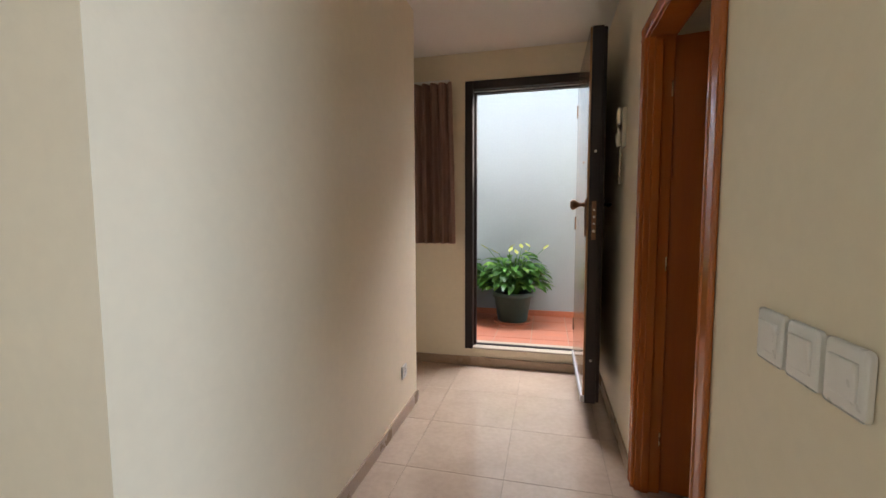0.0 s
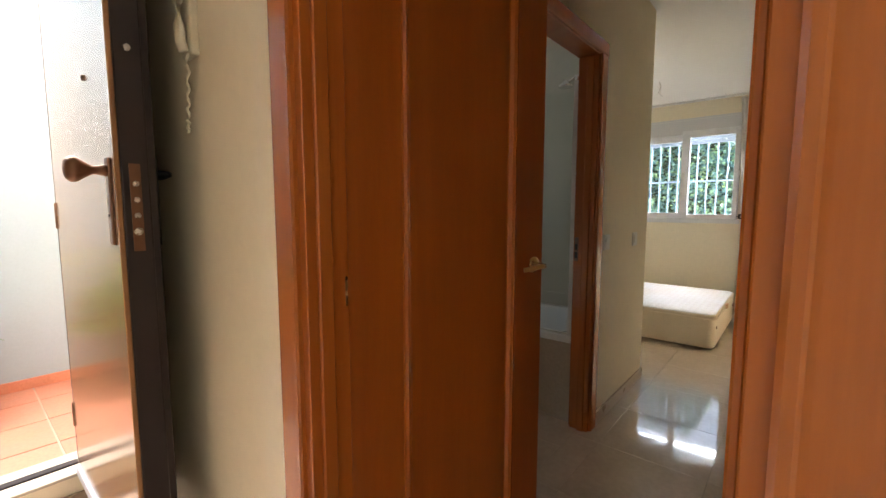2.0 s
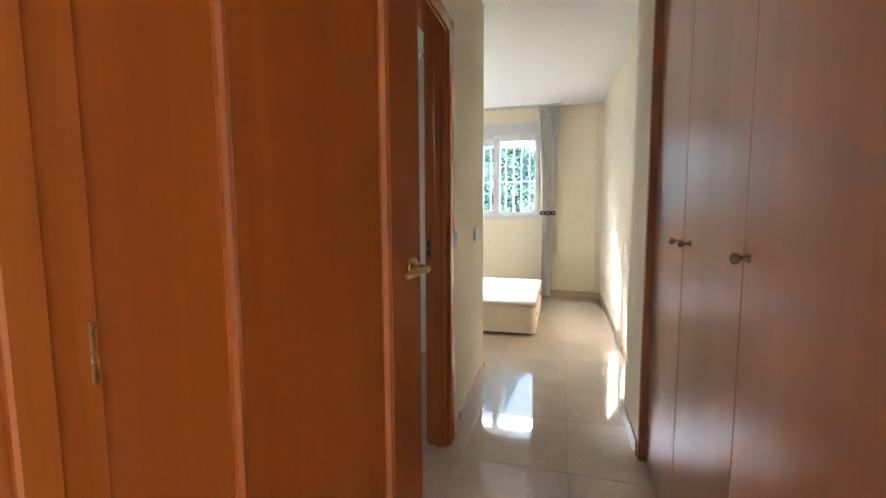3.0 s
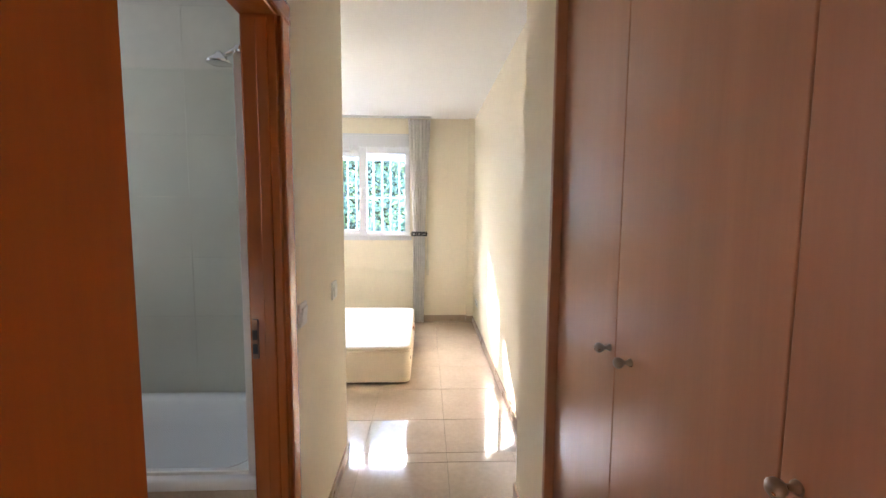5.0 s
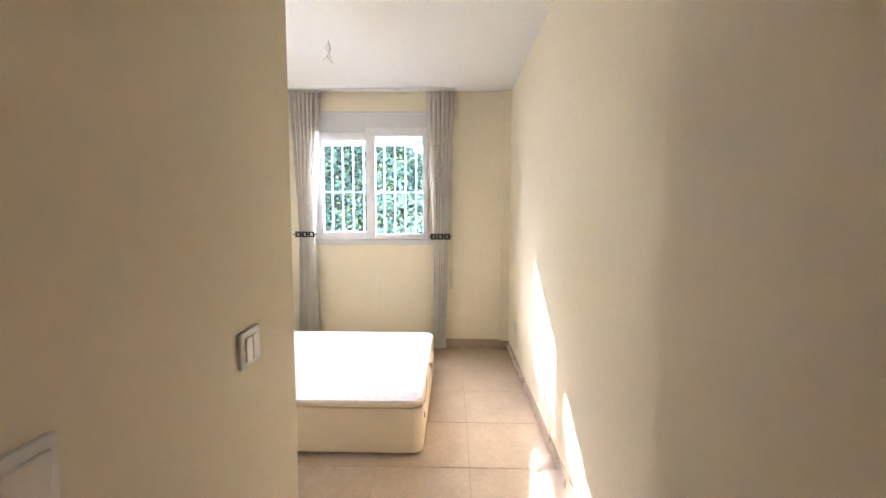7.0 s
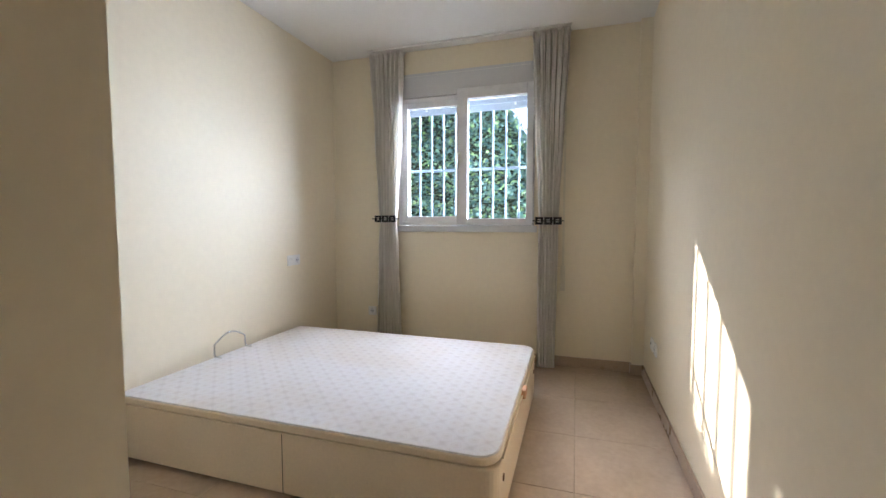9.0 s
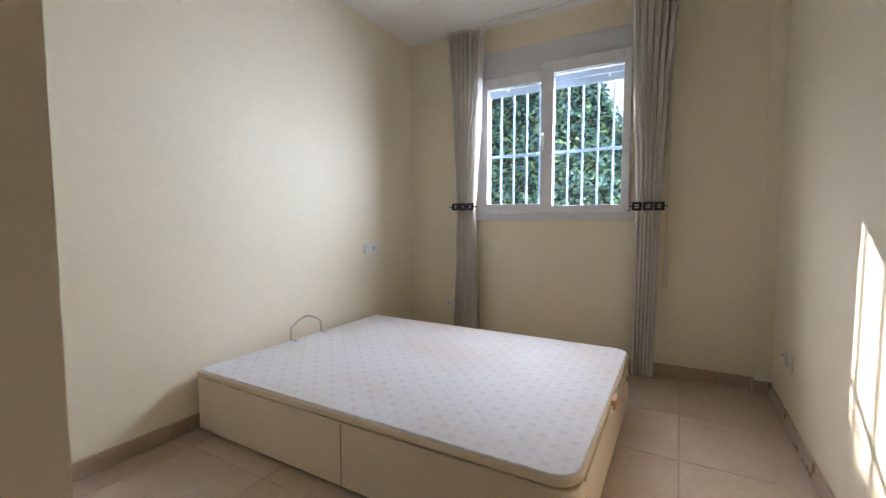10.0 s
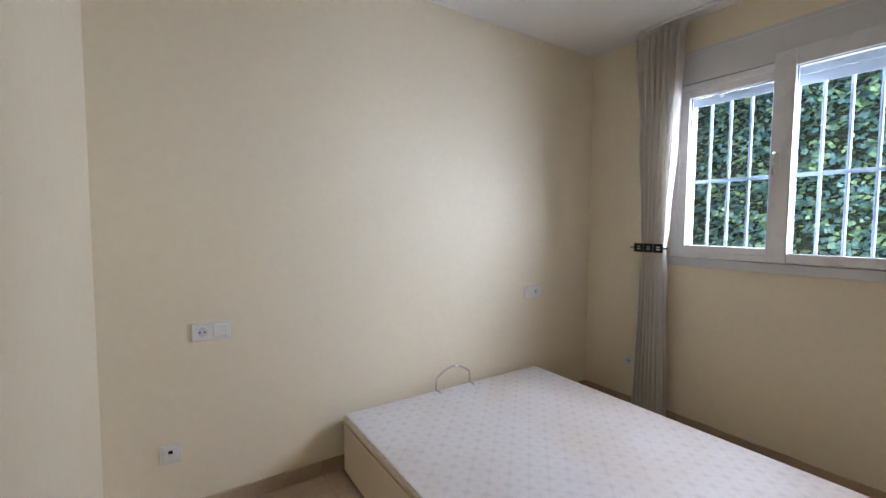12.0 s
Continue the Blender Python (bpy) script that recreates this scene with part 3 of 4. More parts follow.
def plate(name, m, modules, label, category, group, pitch=0.071, size=0.081, h=0.081):
    """A wall plate with modules side by side: local x along the wall, -y out of the wall."""
    ob = new(name)
    ob.matrix_world = m
    tagged(ob, label, category, group)
    w = size + pitch * (len(modules) - 1)
    if pitch > 0.1:
        for k in range(len(modules)):
            cx = (k - (len(modules) - 1) / 2) * pitch
            part("frame_plate", box(cx - size / 2, cx + size / 2, -0.011, 0, -h / 2, h / 2, 0.009, 4), WHITE_PLASTIC, ob)
    else:
        part("frame_plate", box(-w / 2, w / 2, -0.010, 0, -h / 2, h / 2, 0.004, 3), WHITE_PLASTIC, ob)
    for k, kind in enumerate(modules):
        cx = (k - (len(modules) - 1) / 2) * pitch
        if kind == "rocker":
            bm = box(cx - 0.029, cx + 0.029, -0.0155, -0.009, -0.029, 0.029, 0.003, 2)
            for v in bm.verts:
                if v.co.y < -0.012:
                    v.co.y -= 0.003 * (v.co.z / 0.029)
            part("rocker", bm, WHITE_PLASTIC, ob)
        elif kind == "double":
            for s in (-1, 1):
                bm = box(cx + s * 0.0148 - 0.0142, cx + s * 0.0148 + 0.0142, -0.0155, -0.009, -0.029, 0.029, 0.003, 2)
                part("rocker", bm, WHITE_PLASTIC, ob)
        elif kind == "socket":
            part("socket_ring", lathe([(0.027, -0.009), (0.027, -0.013), (0.0215, -0.0135), (0.020, -0.0105)], 28, "y", (cx, 0, 0)), WHITE_PLASTIC, ob, smooth=False)
            # Greyer than the plate, to paint in the shade of the recess.
            part("socket_well", lathe([(0.0195, -0.0100), (0.0195, -0.0125)], 28, "y", (cx, 0, 0)), BOX_GREY, ob)
            for s in (-1, 1):
                part("pin_hole", lathe([(0.0038, -0.012), (0.0038, -0.0131)], 12, "y", (cx + s * 0.0095, 0, 0)), BLACK, ob)
                part("earth_clip", box(cx - 0.003, cx + 0.003, -0.0140, -0.012, s * 0.0205 - 0.002, s * 0.0205 + 0.002), NICKEL, ob)
        elif kind == "jack":
            part("cover", box(cx - 0.029, cx + 0.029, -0.0135, -0.009, -0.029, 0.029, 0.002, 1), WHITE_PLASTIC, ob)
            part("jack_hole", box(cx - 0.008, cx + 0.008, -0.0145, -0.013, 0.002, 0.016), BLACK, ob)
    return ob


# local -y must point out of the wall: turns for walls facing -y, +y, -x, +x
plate("light_switch", pose(0.57, 0.625, 1.043, 0, 0, -90), ["rocker"] * 3, "white triple light switch on the cream wall", "light switch", "hall switches", pitch=0.101, size=0.092, h=0.098)
plate("wall_socket", pose(-0.70, 2.25, 0.305, 0, 0, 90), ["socket"], "single white wall socket above the skirting", "socket", "wall sockets")
plate("light_switch", pose(2.512, 1.915, 1.052, 0, 0, 0), ["rocker"], "single white light switch beside the bathroom door", "light switch", "corridor switches", size=0.088, h=0.088)
plate("light_switch", pose(3.045, 1.915, 1.042, 0, 0, 0), ["double"], "white double-rocker light switch at the corridor end", "light switch", "corridor switches", size=0.092, h=0.088)
plate("wall_socket", pose(3.740, 3.475, 0.834, 0, 0, 0), ["socket", "rocker"], "white socket and switch pair on the cream wall", "socket", "wall sockets")
plate("phone_socket", pose(3.572, 3.475, 0.318, 0, 0, 0), ["jack"], "small white telephone socket above the skirting", "socket", "wall sockets")
plate("wall_socket", pose(5.737, 3.475, 0.840, 0, 0, 0), ["rocker", "socket"], "white switch and socket pair near the corner", "socket", "wall sockets")
plate("wall_socket", pose(5.83, 0.845, 0.335, 0, 0, 180), ["socket"], "single white socket low on the cream wall", "socket", "wall sockets")
plate("aerial_socket", pose(5.95, 0.845, 0.335, 0, 0, 180), ["jack"], "small white aerial socket low on the wall", "socket", "wall sockets")
plate("wall_socket", pose(6.36, 3.10, 0.335, 0, 0, -90), ["socket"], "white socket behind the curtain foot", "socket", "wall sockets")
solo("cover_plate", box(3.362, 3.455, 3.471, 3.475, 0.10, 0.225, 0.0015, 1), CREAM, "cream-painted blank cover plate above the skirting", "cover plate")

# ---- intercom ----
ic = thing("intercom_phone", 0.57, 2.36, 1.645, "ivory wall intercom handset with hanging cord", "intercom")
part("base", box(-0.022, 0, -0.036, 0.036, 0.0, 0.215, 0.006, 2), OLD_PLASTIC, ic)
part("handset", tube([(-0.030, -0.012, 0.008), (-0.038, -0.012, 0.03), (-0.040, -0.012, 0.07), (-0.040, -0.012, 0.14), (-0.038, -0.012, 0.19), (-0.030, -0.012, 0.212)], 0.014, 10), OLD_PLASTIC, ic, "curved ivory handset", True)
part("cord", tube([(-0.024 + 0.004 * math.cos(k * 2.2), -0.012 + 0.022 * math.sin(math.pi * k / 40) * (1 if k < 20 else 1), 0.005 - 0.20 * math.sin(math.pi * k / 40)) for k in range(41)], 0.0045, 6), OLD_PLASTIC, ic, "coiled cord loop", True)

# ---- hall curtain ----


def curtain(name, parent_at, spans, depth, folds, material, label, turn=0, rows=64, cols=190):
    """Hanging cloth. spans: (z, left, right, fold depth) from top to bottom, along local x; folds run in local y."""
    ob = thing(name, *parent_at, label, "curtain", turn=turn)
    bm = bmesh.new()
    zs = [s[0] for s in spans]
    rnd = random.Random(len(name) * 7 + int(folds * 10))
    ph = [rnd.uniform(-0.9, 0.9) for _ in range(12)]
    grid = []
    for r in range(rows + 1):
        z = zs[0] + (zs[-1] - zs[0]) * r / rows
        k = max(i for i in range(len(spans) - 1) if spans[i][0] >= z - 1e-6)
        a, b = spans[k], spans[k + 1]
        f = (a[0] - z) / max(1e-6, a[0] - b[0])
        f = f * f * (3 - 2 * f)
        left, right, amp = (a[i] + (b[i] - a[i]) * f for i in (1, 2, 3))
        line = []
        for c in range(cols + 1):
            u = c / cols
            wob = sum(math.sin(2 * math.pi * (j + 1) * u * 0.9 + ph[j]) * 0.10 / (j + 1) for j in range(4))
            w = 2 * math.pi * folds * (u + 0.06 * wob)
            y = amp * (math.sin(w + 0.5 * math.sin(z * 2.1 + ph[4])) + 0.34 * math.sin(2.1 * w + ph[5] + z) + 0.07 * math.sin(4.7 * w + ph[6] - 2 * z))
            line.append(bm.verts.new((left + (right - left) * u + 0.006 * math.cos(w), y, z)))
        grid.append(line)
    for r in range(rows):
        for c in range(cols):
            bm.faces.new((grid[r][c], grid[r][c + 1], grid[r + 1][c + 1], grid[r + 1][c]))
    bmesh.ops.solidify(bm, geom=bm.faces[:], thickness=0.0025)
    part("cloth", bm, material, ob, smooth=True)
    return ob


hc = curtain("hall_curtain", (0, 3.215, 0), [(2.345, -1.55, -0.605, 0.026), (2.27, -1.55, -0.60, 0.022), (1.6, -1.55, -0.585, 0.030), (1.045, -1.55, -0.578, 0.034)], 0.03, 13, HALL_FABRIC, "brown pleated short curtain beside the entrance door", cols=260)
part("rail", box(-1.6, -0.62, -0.012, 0.012, 2.345, 2.365, 0.003, 1), WHITE_PLASTIC, hc, "white curtain rail")
part("bracket", box(-0.70, -0.68, 0.010, 0.075, 2.348, 2.362), WHITE_PLASTIC, hc)

# ---- wardrobe ----
wd = thing("built_in_wardrobe", 0.935, 0.985, 0, "built-in cherry wardrobe with three flush doors", "wardrobe")
part("far_casing", box(1.508, 1.5345, -0.045, 0.020, 0, 2.418, 0.004, 2), BEECH, wd, "satin cherry casing")
part("near_casing", box(0.001, 0.029, -0.045, 0.020, 0, 2.418, 0.004, 2), BEECH, wd, "satin cherry casing")
part("head_casing", box(0.029, 1.508, -0.045, 0.020, 2.385, 2.418, 0.004, 2), BEECH, wd)
part("plinth", box(0.033, 1.502, -0.06, -0.035, 0, 0.012), CHERRY_TRIM, wd)
# Solid black filler: the gaps around the doors get their shade from its colour.
part("gap_shade_block", box(0.033, 1.502, -0.60, -0.05, 0.013, 2.384), BLACK, wd, "solid black block for the shade in the door gaps")
for x0, x1, kx in ((1.0435, 1.497, 1.072), (0.5505, 1.0405, 0.962), (0.0375, 0.5475, 0.520)):
    dr = part("wardrobe_door", box(x0, x1, -0.034, -0.012, 0.014, 2.381, 0.0025, 2), BEECH, wd, "flush satin cherry door")
    part("knob", lathe([(0.010, 0), (0.009, 0.004), (0.005, 0.009), (0.005, 0.016), (0.010, 0.021), (0.0135, 0.028), (0.0125, 0.035), (0.007, 0.040), (0.002, 0.041)], 20, "y", (kx, -0.012, 1.087)), KNOB, dr, "turned bronzed knob", True)

# ---- bedroom window ----
WX = 6.36
win = tagged(new("window_1"), "white PVC bedroom window with two sashes", "window", kind="structure")


def ring(x0, x1, y0, y1, z0, z1, w, bevel=0.004, wt=None, wb=None, wy=None):
    bm = bmesh.new()
    wt, wb, wy = wt or w, wb or w, wy or w
    for a, b, c, d in ((y0, y0 + w, z0, z1), (y1 - wy, y1, z0, z1), (y0 + w, y1 - wy, z0, z0 + wb), (y0 + w, y1 - wy, z1 - wt, z1)):
        box(x0, x1, a, b, c, d, bevel, 2, bm=bm)
    return bm


part("window_frame", ring(6.352, 6.425, 1.667, 2.833, 1.112, 2.193, 0.038), PVC, win)
sash_l = part("sash", ring(6.362, 6.415, 2.250, 2.800, 1.140, 2.160, 0.050), PVC, win)
sash_r = part("sash", ring(6.318, 6.372, 1.672, 2.297, 1.118, 2.232, 0.052, wt=0.085, wy=0.094), PVC, win, "proud opening sash with lever handle")
part("centre_post", box(6.34, 6.425, 2.232, 2.300, 1.150, 2.150, 0.003, 1), PVC, win)
for sash, y0, y1, zt in ((sash_l, 2.298, 2.752, 2.113), (sash_r, 1.722, 2.205, 2.150)):
    xg = 6.39 if sash is sash_l else 6.346
    g = part("pane", box(xg, xg + 0.006, y0, y1, 1.166, zt), GLASS, sash)
    g.visible_shadow = False
    part("gasket", ring(xg - 0.004, xg + 0.010, y0 - 0.004, y1 + 0.004, 1.164, zt + 0.004, 0.0075, 0.001), BLACK, sash)
part("handle_plate", box(6.310, 6.3185, 2.252, 2.280, 1.63, 1.72, 0.003, 2), WHITE_PLASTIC, win)
part("lever", tube([(6.312, 2.266, 1.70), (6.285, 2.266, 1.70), (6.278, 2.266, 1.69), (6.278, 2.266, 1.585)], 0.009, 10), WHITE_PLASTIC, win, smooth=True)
part("shutter_box", box(6.348, 6.47, 1.667, 2.833, 2.196, 2.398, 0.004, 2), BOX_GREY, win, "white roller shutter box")
part("box_lid_joint", box(6.346, 6.349, 1.70, 2.80, 2.372, 2.376), WHITE_PLASTIC, win)
part("window_sill", box(6.342, 6.42, 1.640, 2.850, 1.058, 1.110, 0.003, 2), BOX_GREY, win, "white sill board")
part("outer_sill", box(6.43, 6.68, 1.667, 2.833, 1.062, 1.085, 0.003, 1), STONE_SILL, win)
for k in range(5):
    zc = 2.106 + 0.058 * k
    bm = bmesh.new()
    prof = [(6.498, -0.0285), (6.493, -0.026), (6.491, 0.0), (6.493, 0.026), (6.498, 0.0285), (6.506, 0.020), (6.506, -0.020)]
    lo = [bm.verts.new((x, 1.690, zc + z)) for x, z in prof]
    hi = [bm.verts.new((x, 2.810, zc + z)) for x, z in prof]
    for i in range(len(prof)):
        bm.faces.new((lo[i], lo[(i + 1) % len(prof)], hi[(i + 1) % len(prof)], hi[i]))
    bm.faces.new(lo), bm.faces.new(hi)
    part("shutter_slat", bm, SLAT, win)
for y in (1.84, 2.62):
    part("shutter_stop", lathe([(0.010, 0), (0.010, -0.014), (0.006, -0.017)], 14, "x", (6.492, y, 2.120)), WHITE_PLASTIC, win, smooth=True)
for y0, y1 in ((1.668, 1.695), (2.805, 2.832)):
    part("shutter_guide", box(6.480, 6.520, y0, y1, 1.086, 2.19, 0.002, 1), PVC, win)

gr = thing("window_grille", 6.585, 2.25, 1.0, "white-painted steel security bars outside the window, colour dimmed against glare", "window grille")
for k in range(11):
    y = -0.545 + 0.1125 * k
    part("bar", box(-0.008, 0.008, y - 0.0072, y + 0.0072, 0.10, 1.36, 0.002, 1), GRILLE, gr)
for z in (0.12, 0.605, 1.34):
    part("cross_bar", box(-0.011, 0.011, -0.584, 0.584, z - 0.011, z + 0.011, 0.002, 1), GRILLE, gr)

# shutter strap and winder
st = thing("shutter_strap", 6.36, 1.435, 0.60, "beige shutter strap with wall winder", "shutter strap")
part("winder", box(-0.012, 0, -0.018, 0.018, 0.0, 0.20, 0.004, 2), OLD_PLASTIC, st, "beige winder plate")
part("strap", box(-0.010, -0.007, -0.008, 0.008, 0.19, 1.80), OLD_PLASTIC, st)
lk = thing("window_lock", 6.36, 2.862, 1.19, "small bronze strap guide beside the window", "strap guide")
part("body", box(-0.020, 0, -0.011, 0.011, 0, 0.16, 0.004, 2), BRONZE, lk)
part("tab", box(-0.026, -0.018, -0.006, 0.006, 0.13, 0.15, 0.002, 1), BLACK, lk)

# ---- bedroom curtains ----
LSP = [(2.548, -0.172, 0.168, 0.040), (2.505, -0.160, 0.156, 0.020), (2.44, -0.155, 0.152, 0.034), (1.9, -0.120, 0.128, 0.030), (1.30, -0.085, 0.090, 0.026), (1.16, -0.076, 0.078, 0.018), (0.95, -0.088, 0.088, 0.026), (0.035, -0.115, 0.112, 0.032)]
RSP = [(2.548, -0.152, 0.150, 0.040), (2.505, -0.142, 0.140, 0.020), (2.44, -0.138, 0.138, 0.034), (1.9, -0.120, 0.110, 0.028), (1.30, -0.086, 0.082, 0.024), (1.15, -0.078, 0.074, 0.018), (0.95, -0.080, 0.076, 0.024), (0.022, -0.078, 0.062, 0.028)]


def tieback(ob, z, half, y):
    """A black tie of three linked squares round the cloth."""
    for k in (-1, 0, 1):
        c = k * 0.066
        bm = bmesh.new()
        for a, b, e, f in ((-0.030, -0.013, -0.028, 0.028), (0.013, 0.030, -0.028, 0.028), (-0.013, 0.013, -0.028, -0.012), (-0.013, 0.013, 0.012, 0.028)):
            box(c + a, c + b, y - 0.004, y + 0.004, z + e, z + f, 0.001, 1, bm=bm)
        part("tieback_square", bm, BLACK, ob, "black square tie link")
    part("tieback_pin", tube([(-half - 0.03, y + 0.006, z), (half + 0.03, y + 0.006, z)], 0.0035, 8), BLACK, ob)
    bm = bmesh.new()
    n = 28
    pts = [((half + 0.004) * math.cos(a), (y + 0.008) + (0.058 - 0.058 * math.cos(0)) + 0.045 * (1 + math.sin(a)), z) for a in (math.pi * 2 * k / n for k in range(n + 1))]
    part("tieback_band", tube(pts, 0.004, 6), BLACK, ob)


cl = curtain("bedroom_curtain", (6.240, 2.886, 0), LSP, 0.03, 7.5, FABRIC, "pale grey pleated curtain with black tieback", turn=-90)
tieback(cl, 1.168, 0.095, -0.055)
cr = curtain("bedroom_curtain", (6.225, 1.542, 0), RSP, 0.03, 6.5, FABRIC, "pale grey pleated curtain with black tieback", turn=-90)
tieback(cr, 1.150, 0.085, -0.055)
tr = solo("curtain_track", box(6.222, 6.242, 1.40, 3.06, 2.572, 2.5895, 0.003, 1), WHITE_PLASTIC, "white ceiling curtain track", "curtain track")

# ---- bed ----
bed = thing("bed_base", 4.33, 1.585, 0, "cream storage bed base with pale damask lid", "bed")
BW, BL = 1.408, 1.845


def rounded_slab(w, l, z0, z1, r_foot, r_head, edge, seg=6):
    """A slab with upright rounded corners and softened edges."""
    bm = bmesh.new()
    pts = []
    for cx, cy, r, a0 in ((w - r_foot, r_foot, r_foot, -90), (w - r_head, l - r_head, r_head, 0), (r_head, l - r_head, r_head, 90), (r_foot, r_foot, r_foot, 180)):
        for k in range(seg + 1):
            a = radians(a0 + 90 * k / seg)
            pts.append((cx + r * math.cos(a), cy + r * math.sin(a)))
    f = bm.faces.new([bm.verts.new((x, y, z0)) for x, y in pts])
    up = bmesh.ops.extrude_face_region(bm, geom=[f])
    for v in up["geom"]:
        if isinstance(v, bmesh.types.BMVert):
            v.co.z = z1
    rim = [e for e in bm.edges if abs(e.verts[0].co.z - e.verts[1].co.z) < 1e-6]
    bmesh.ops.bevel(bm, geom=rim, offset=edge, segments=3, profile=0.5, affect="EDGES")
    return bm


part("base", rounded_slab(BW, BL, 0.018, 0.278, 0.06, 0.02, 0.008), LEATHERETTE, bed, "cream leatherette sides")
lid = part("lid", rounded_slab(BW + 0.004, BL + 0.002, 0.2815, 0.313, 0.085, 0.02, 0.009), LEATHERETTE, bed, "cream edged lid")
cover = rounded_slab(BW - 0.010, BL - 0.012, 0.305, 0.3185, 0.080, 0.018, 0.006)
for v in cover.verts:
    v.co.x, v.co.y = v.co.x + 0.007, v.co.y + 0.007
part("cover", cover, QUILT, lid, "pale damask lid cover")
part("piping", tube([(-0.004, 0.09, 0.279), (-0.004, BL - 0.02, 0.279)], 0.004, 8), LEATHERETTE, bed)
part("piping", tube([(0.09, -0.004, 0.279), (BW - 0.09, -0.004, 0.279)], 0.004, 8), LEATHERETTE, bed)
part("seam", box(-0.0012, 0.004, 0.889, 0.8915, 0.022, 0.274), HEDGE_CORE, bed)
part("pull_tab", box(0.665, 0.745, -0.020, 0.004, 0.262, 0.306, 0.006, 3), TAN_LEATHER, bed, "tan leather pull tab")
for vx in (0.12, 1.28):
    part("vent", lathe([(0.012, 0.004), (0.014, 0.0), (0.014, -0.003), (0.008, -0.004)], 16, "y", (vx, -0.001, 0.19)), BRONZE, bed, smooth=True)
for fx in (0.10, BW - 0.10):
    for fy in (0.12, BL - 0.12):
        part("foot", lathe([(0.03, 0.0), (0.03, 0.019)], 16, at=(fx, fy, 0)), BLACK, bed)
arch = [(0.575, BL - 0.06, 0.320), (0.575, BL - 0.012, 0.322), (0.575, BL - 0.008, 0.345), (0.577, BL - 0.008, 0.395)]
arch += [(0.577 + 0.245 * k / 10, BL - 0.008, 0.395 + 0.052 * math.sin(math.pi * k / 10)) for k in range(1, 10)]
arch += [(0.822, BL - 0.008, 0.395), (0.824, BL - 0.008, 0.345), (0.824, BL - 0.012, 0.322), (0.824, BL - 0.06, 0.320)]
part("lift_handle", tube(arch, 0.0055, 8), CHROME, bed, "arched chrome retaining bar", True)

# ceiling wires
cw = thing("ceiling_wires", 5.13, 2.31, H, "bare lamp wires hanging from the ceiling", "wires")
for k, (dx, dy, ln) in enumerate(((0.02, 0.05, 0.13), (-0.02, -0.035, 0.16), (0.03, -0.01, 0.11))):
    part("wire", tube([(0, 0, 0), (dx * 0.3, dy * 0.5, -ln * 0.35), (dx * 0.6, -dy * 0.2, -ln * 0.7), (dx, dy, -ln)], 0.003, 6), (WHITE_PLASTIC, NICKEL, OLD_PLASTIC)[k], cw)

# ---- bathroom ----
tub = thing("bathtub", 2.36, 2.03, 0, "white enamel bathtub with marble-tiled front", "bathtub")
TWD, TLN = 0.722, 1.675
part("front_panel", box(0.0, 0.02, 0.0, TLN, 0.0, 0.468, 0.001, 1), MARBLE, tub, "beige marble front panel")
bm = bmesh.new()
prof = [(0.0, 0.0, 0.470), (0.0, 0.0, 0.500), (0.012, 0.012, 0.508), (0.075, 0.075, 0.506), (0.09, 0.09, 0.495), (0.11, 0.13, 0.38), (0.15, 0.20, 0.17), (0.22, 0.28, 0.13)]
loops = []
for ix, iy, z in prof:
    r = 0.005 + ix * 0.9
    lp = []
    for cx, cy, a0 in ((TWD - ix - r, iy + r, -90), (TWD - ix - r, TLN - iy - r, 0), (ix + r, TLN - iy - r, 90), (ix + r, iy + r, 180)):
        for k in range(6):
            a = radians(a0 + 18 * k)
            lp.append(bm.verts.new((cx + r * math.cos(a), cy + r * math.sin(a), z)))
    loops.append(lp)
for a, b in zip(loops, loops[1:]):
    for k in range(len(a)):
        bm.faces.new((a[k], a[(k + 1) % len(a)], b[(k + 1) % len(a)], b[k]))
bm.faces.new(loops[-1])
part("basin", bm, ENAMEL, tub, "white enamel basin", True)

sh = thing("shower_head", 2.72, 2.015, 2.02, "chrome wall shower head on a short arm", "shower")
part("arm", tube([(0, 0, 0), (0, 0.09, 0.035), (0, 0.19, 0.05), (0, 0.25, 0.02)], 0.010, 10), CHROME, sh, smooth=True)
part("head", lathe([(0.012, 0.03), (0.02, 0.015), (0.045, -0.005), (0.047, -0.014), (0.040, -0.017)], 22, at=(0, 0.26, 0.01)), CHROME, sh, smooth=True)
part("flange", lathe([(0.028, 0.0), (0.028, 0.006), (0.012, 0.012)], 18, "y"), CHROME, sh, smooth=True)

# glass bath screen on the tub's rim
bs = thing("bath_screen", 2.392, 2.02, 0.509, "clear glass bath screen with white wall profile", "bath screen")
part("wall_profile", box(-0.012, 0.012, 0.0, 0.052, 0.0, 1.43, 0.003, 2), PVC, bs, "white upright profile")
part("hinge_cap", lathe([(0.014, 0.0), (0.016, 0.006), (0.014, 0.022), (0.006, 0.028)], 16, at=(0.0, 0.036, 1.43)), CHROME, bs, "round chrome cap", True)
sp = bmesh.new()
outline = [(0.050, 0.012), (0.78, 0.012), (0.78, 1.20)] + [(0.60 + 0.18 * math.cos(radians(a)), 1.20 + 0.18 * math.sin(radians(a))) for a in range(15, 91, 15)] + [(0.050, 1.38)]
near_, far_ = ([sp.verts.new((x, y, z)) for y, z in outline] for x in (-0.003, 0.003))
sp.faces.new(near_), sp.faces.new(far_)
for k in range(len(outline)):
    q = (k + 1) % len(outline)
    sp.faces.new((near_[k], near_[q], far_[q], far_[k]))
screen_pane = part("pane", sp, SCREEN_GLASS, bs, "clear glass sheet")
screen_pane.visible_shadow = False
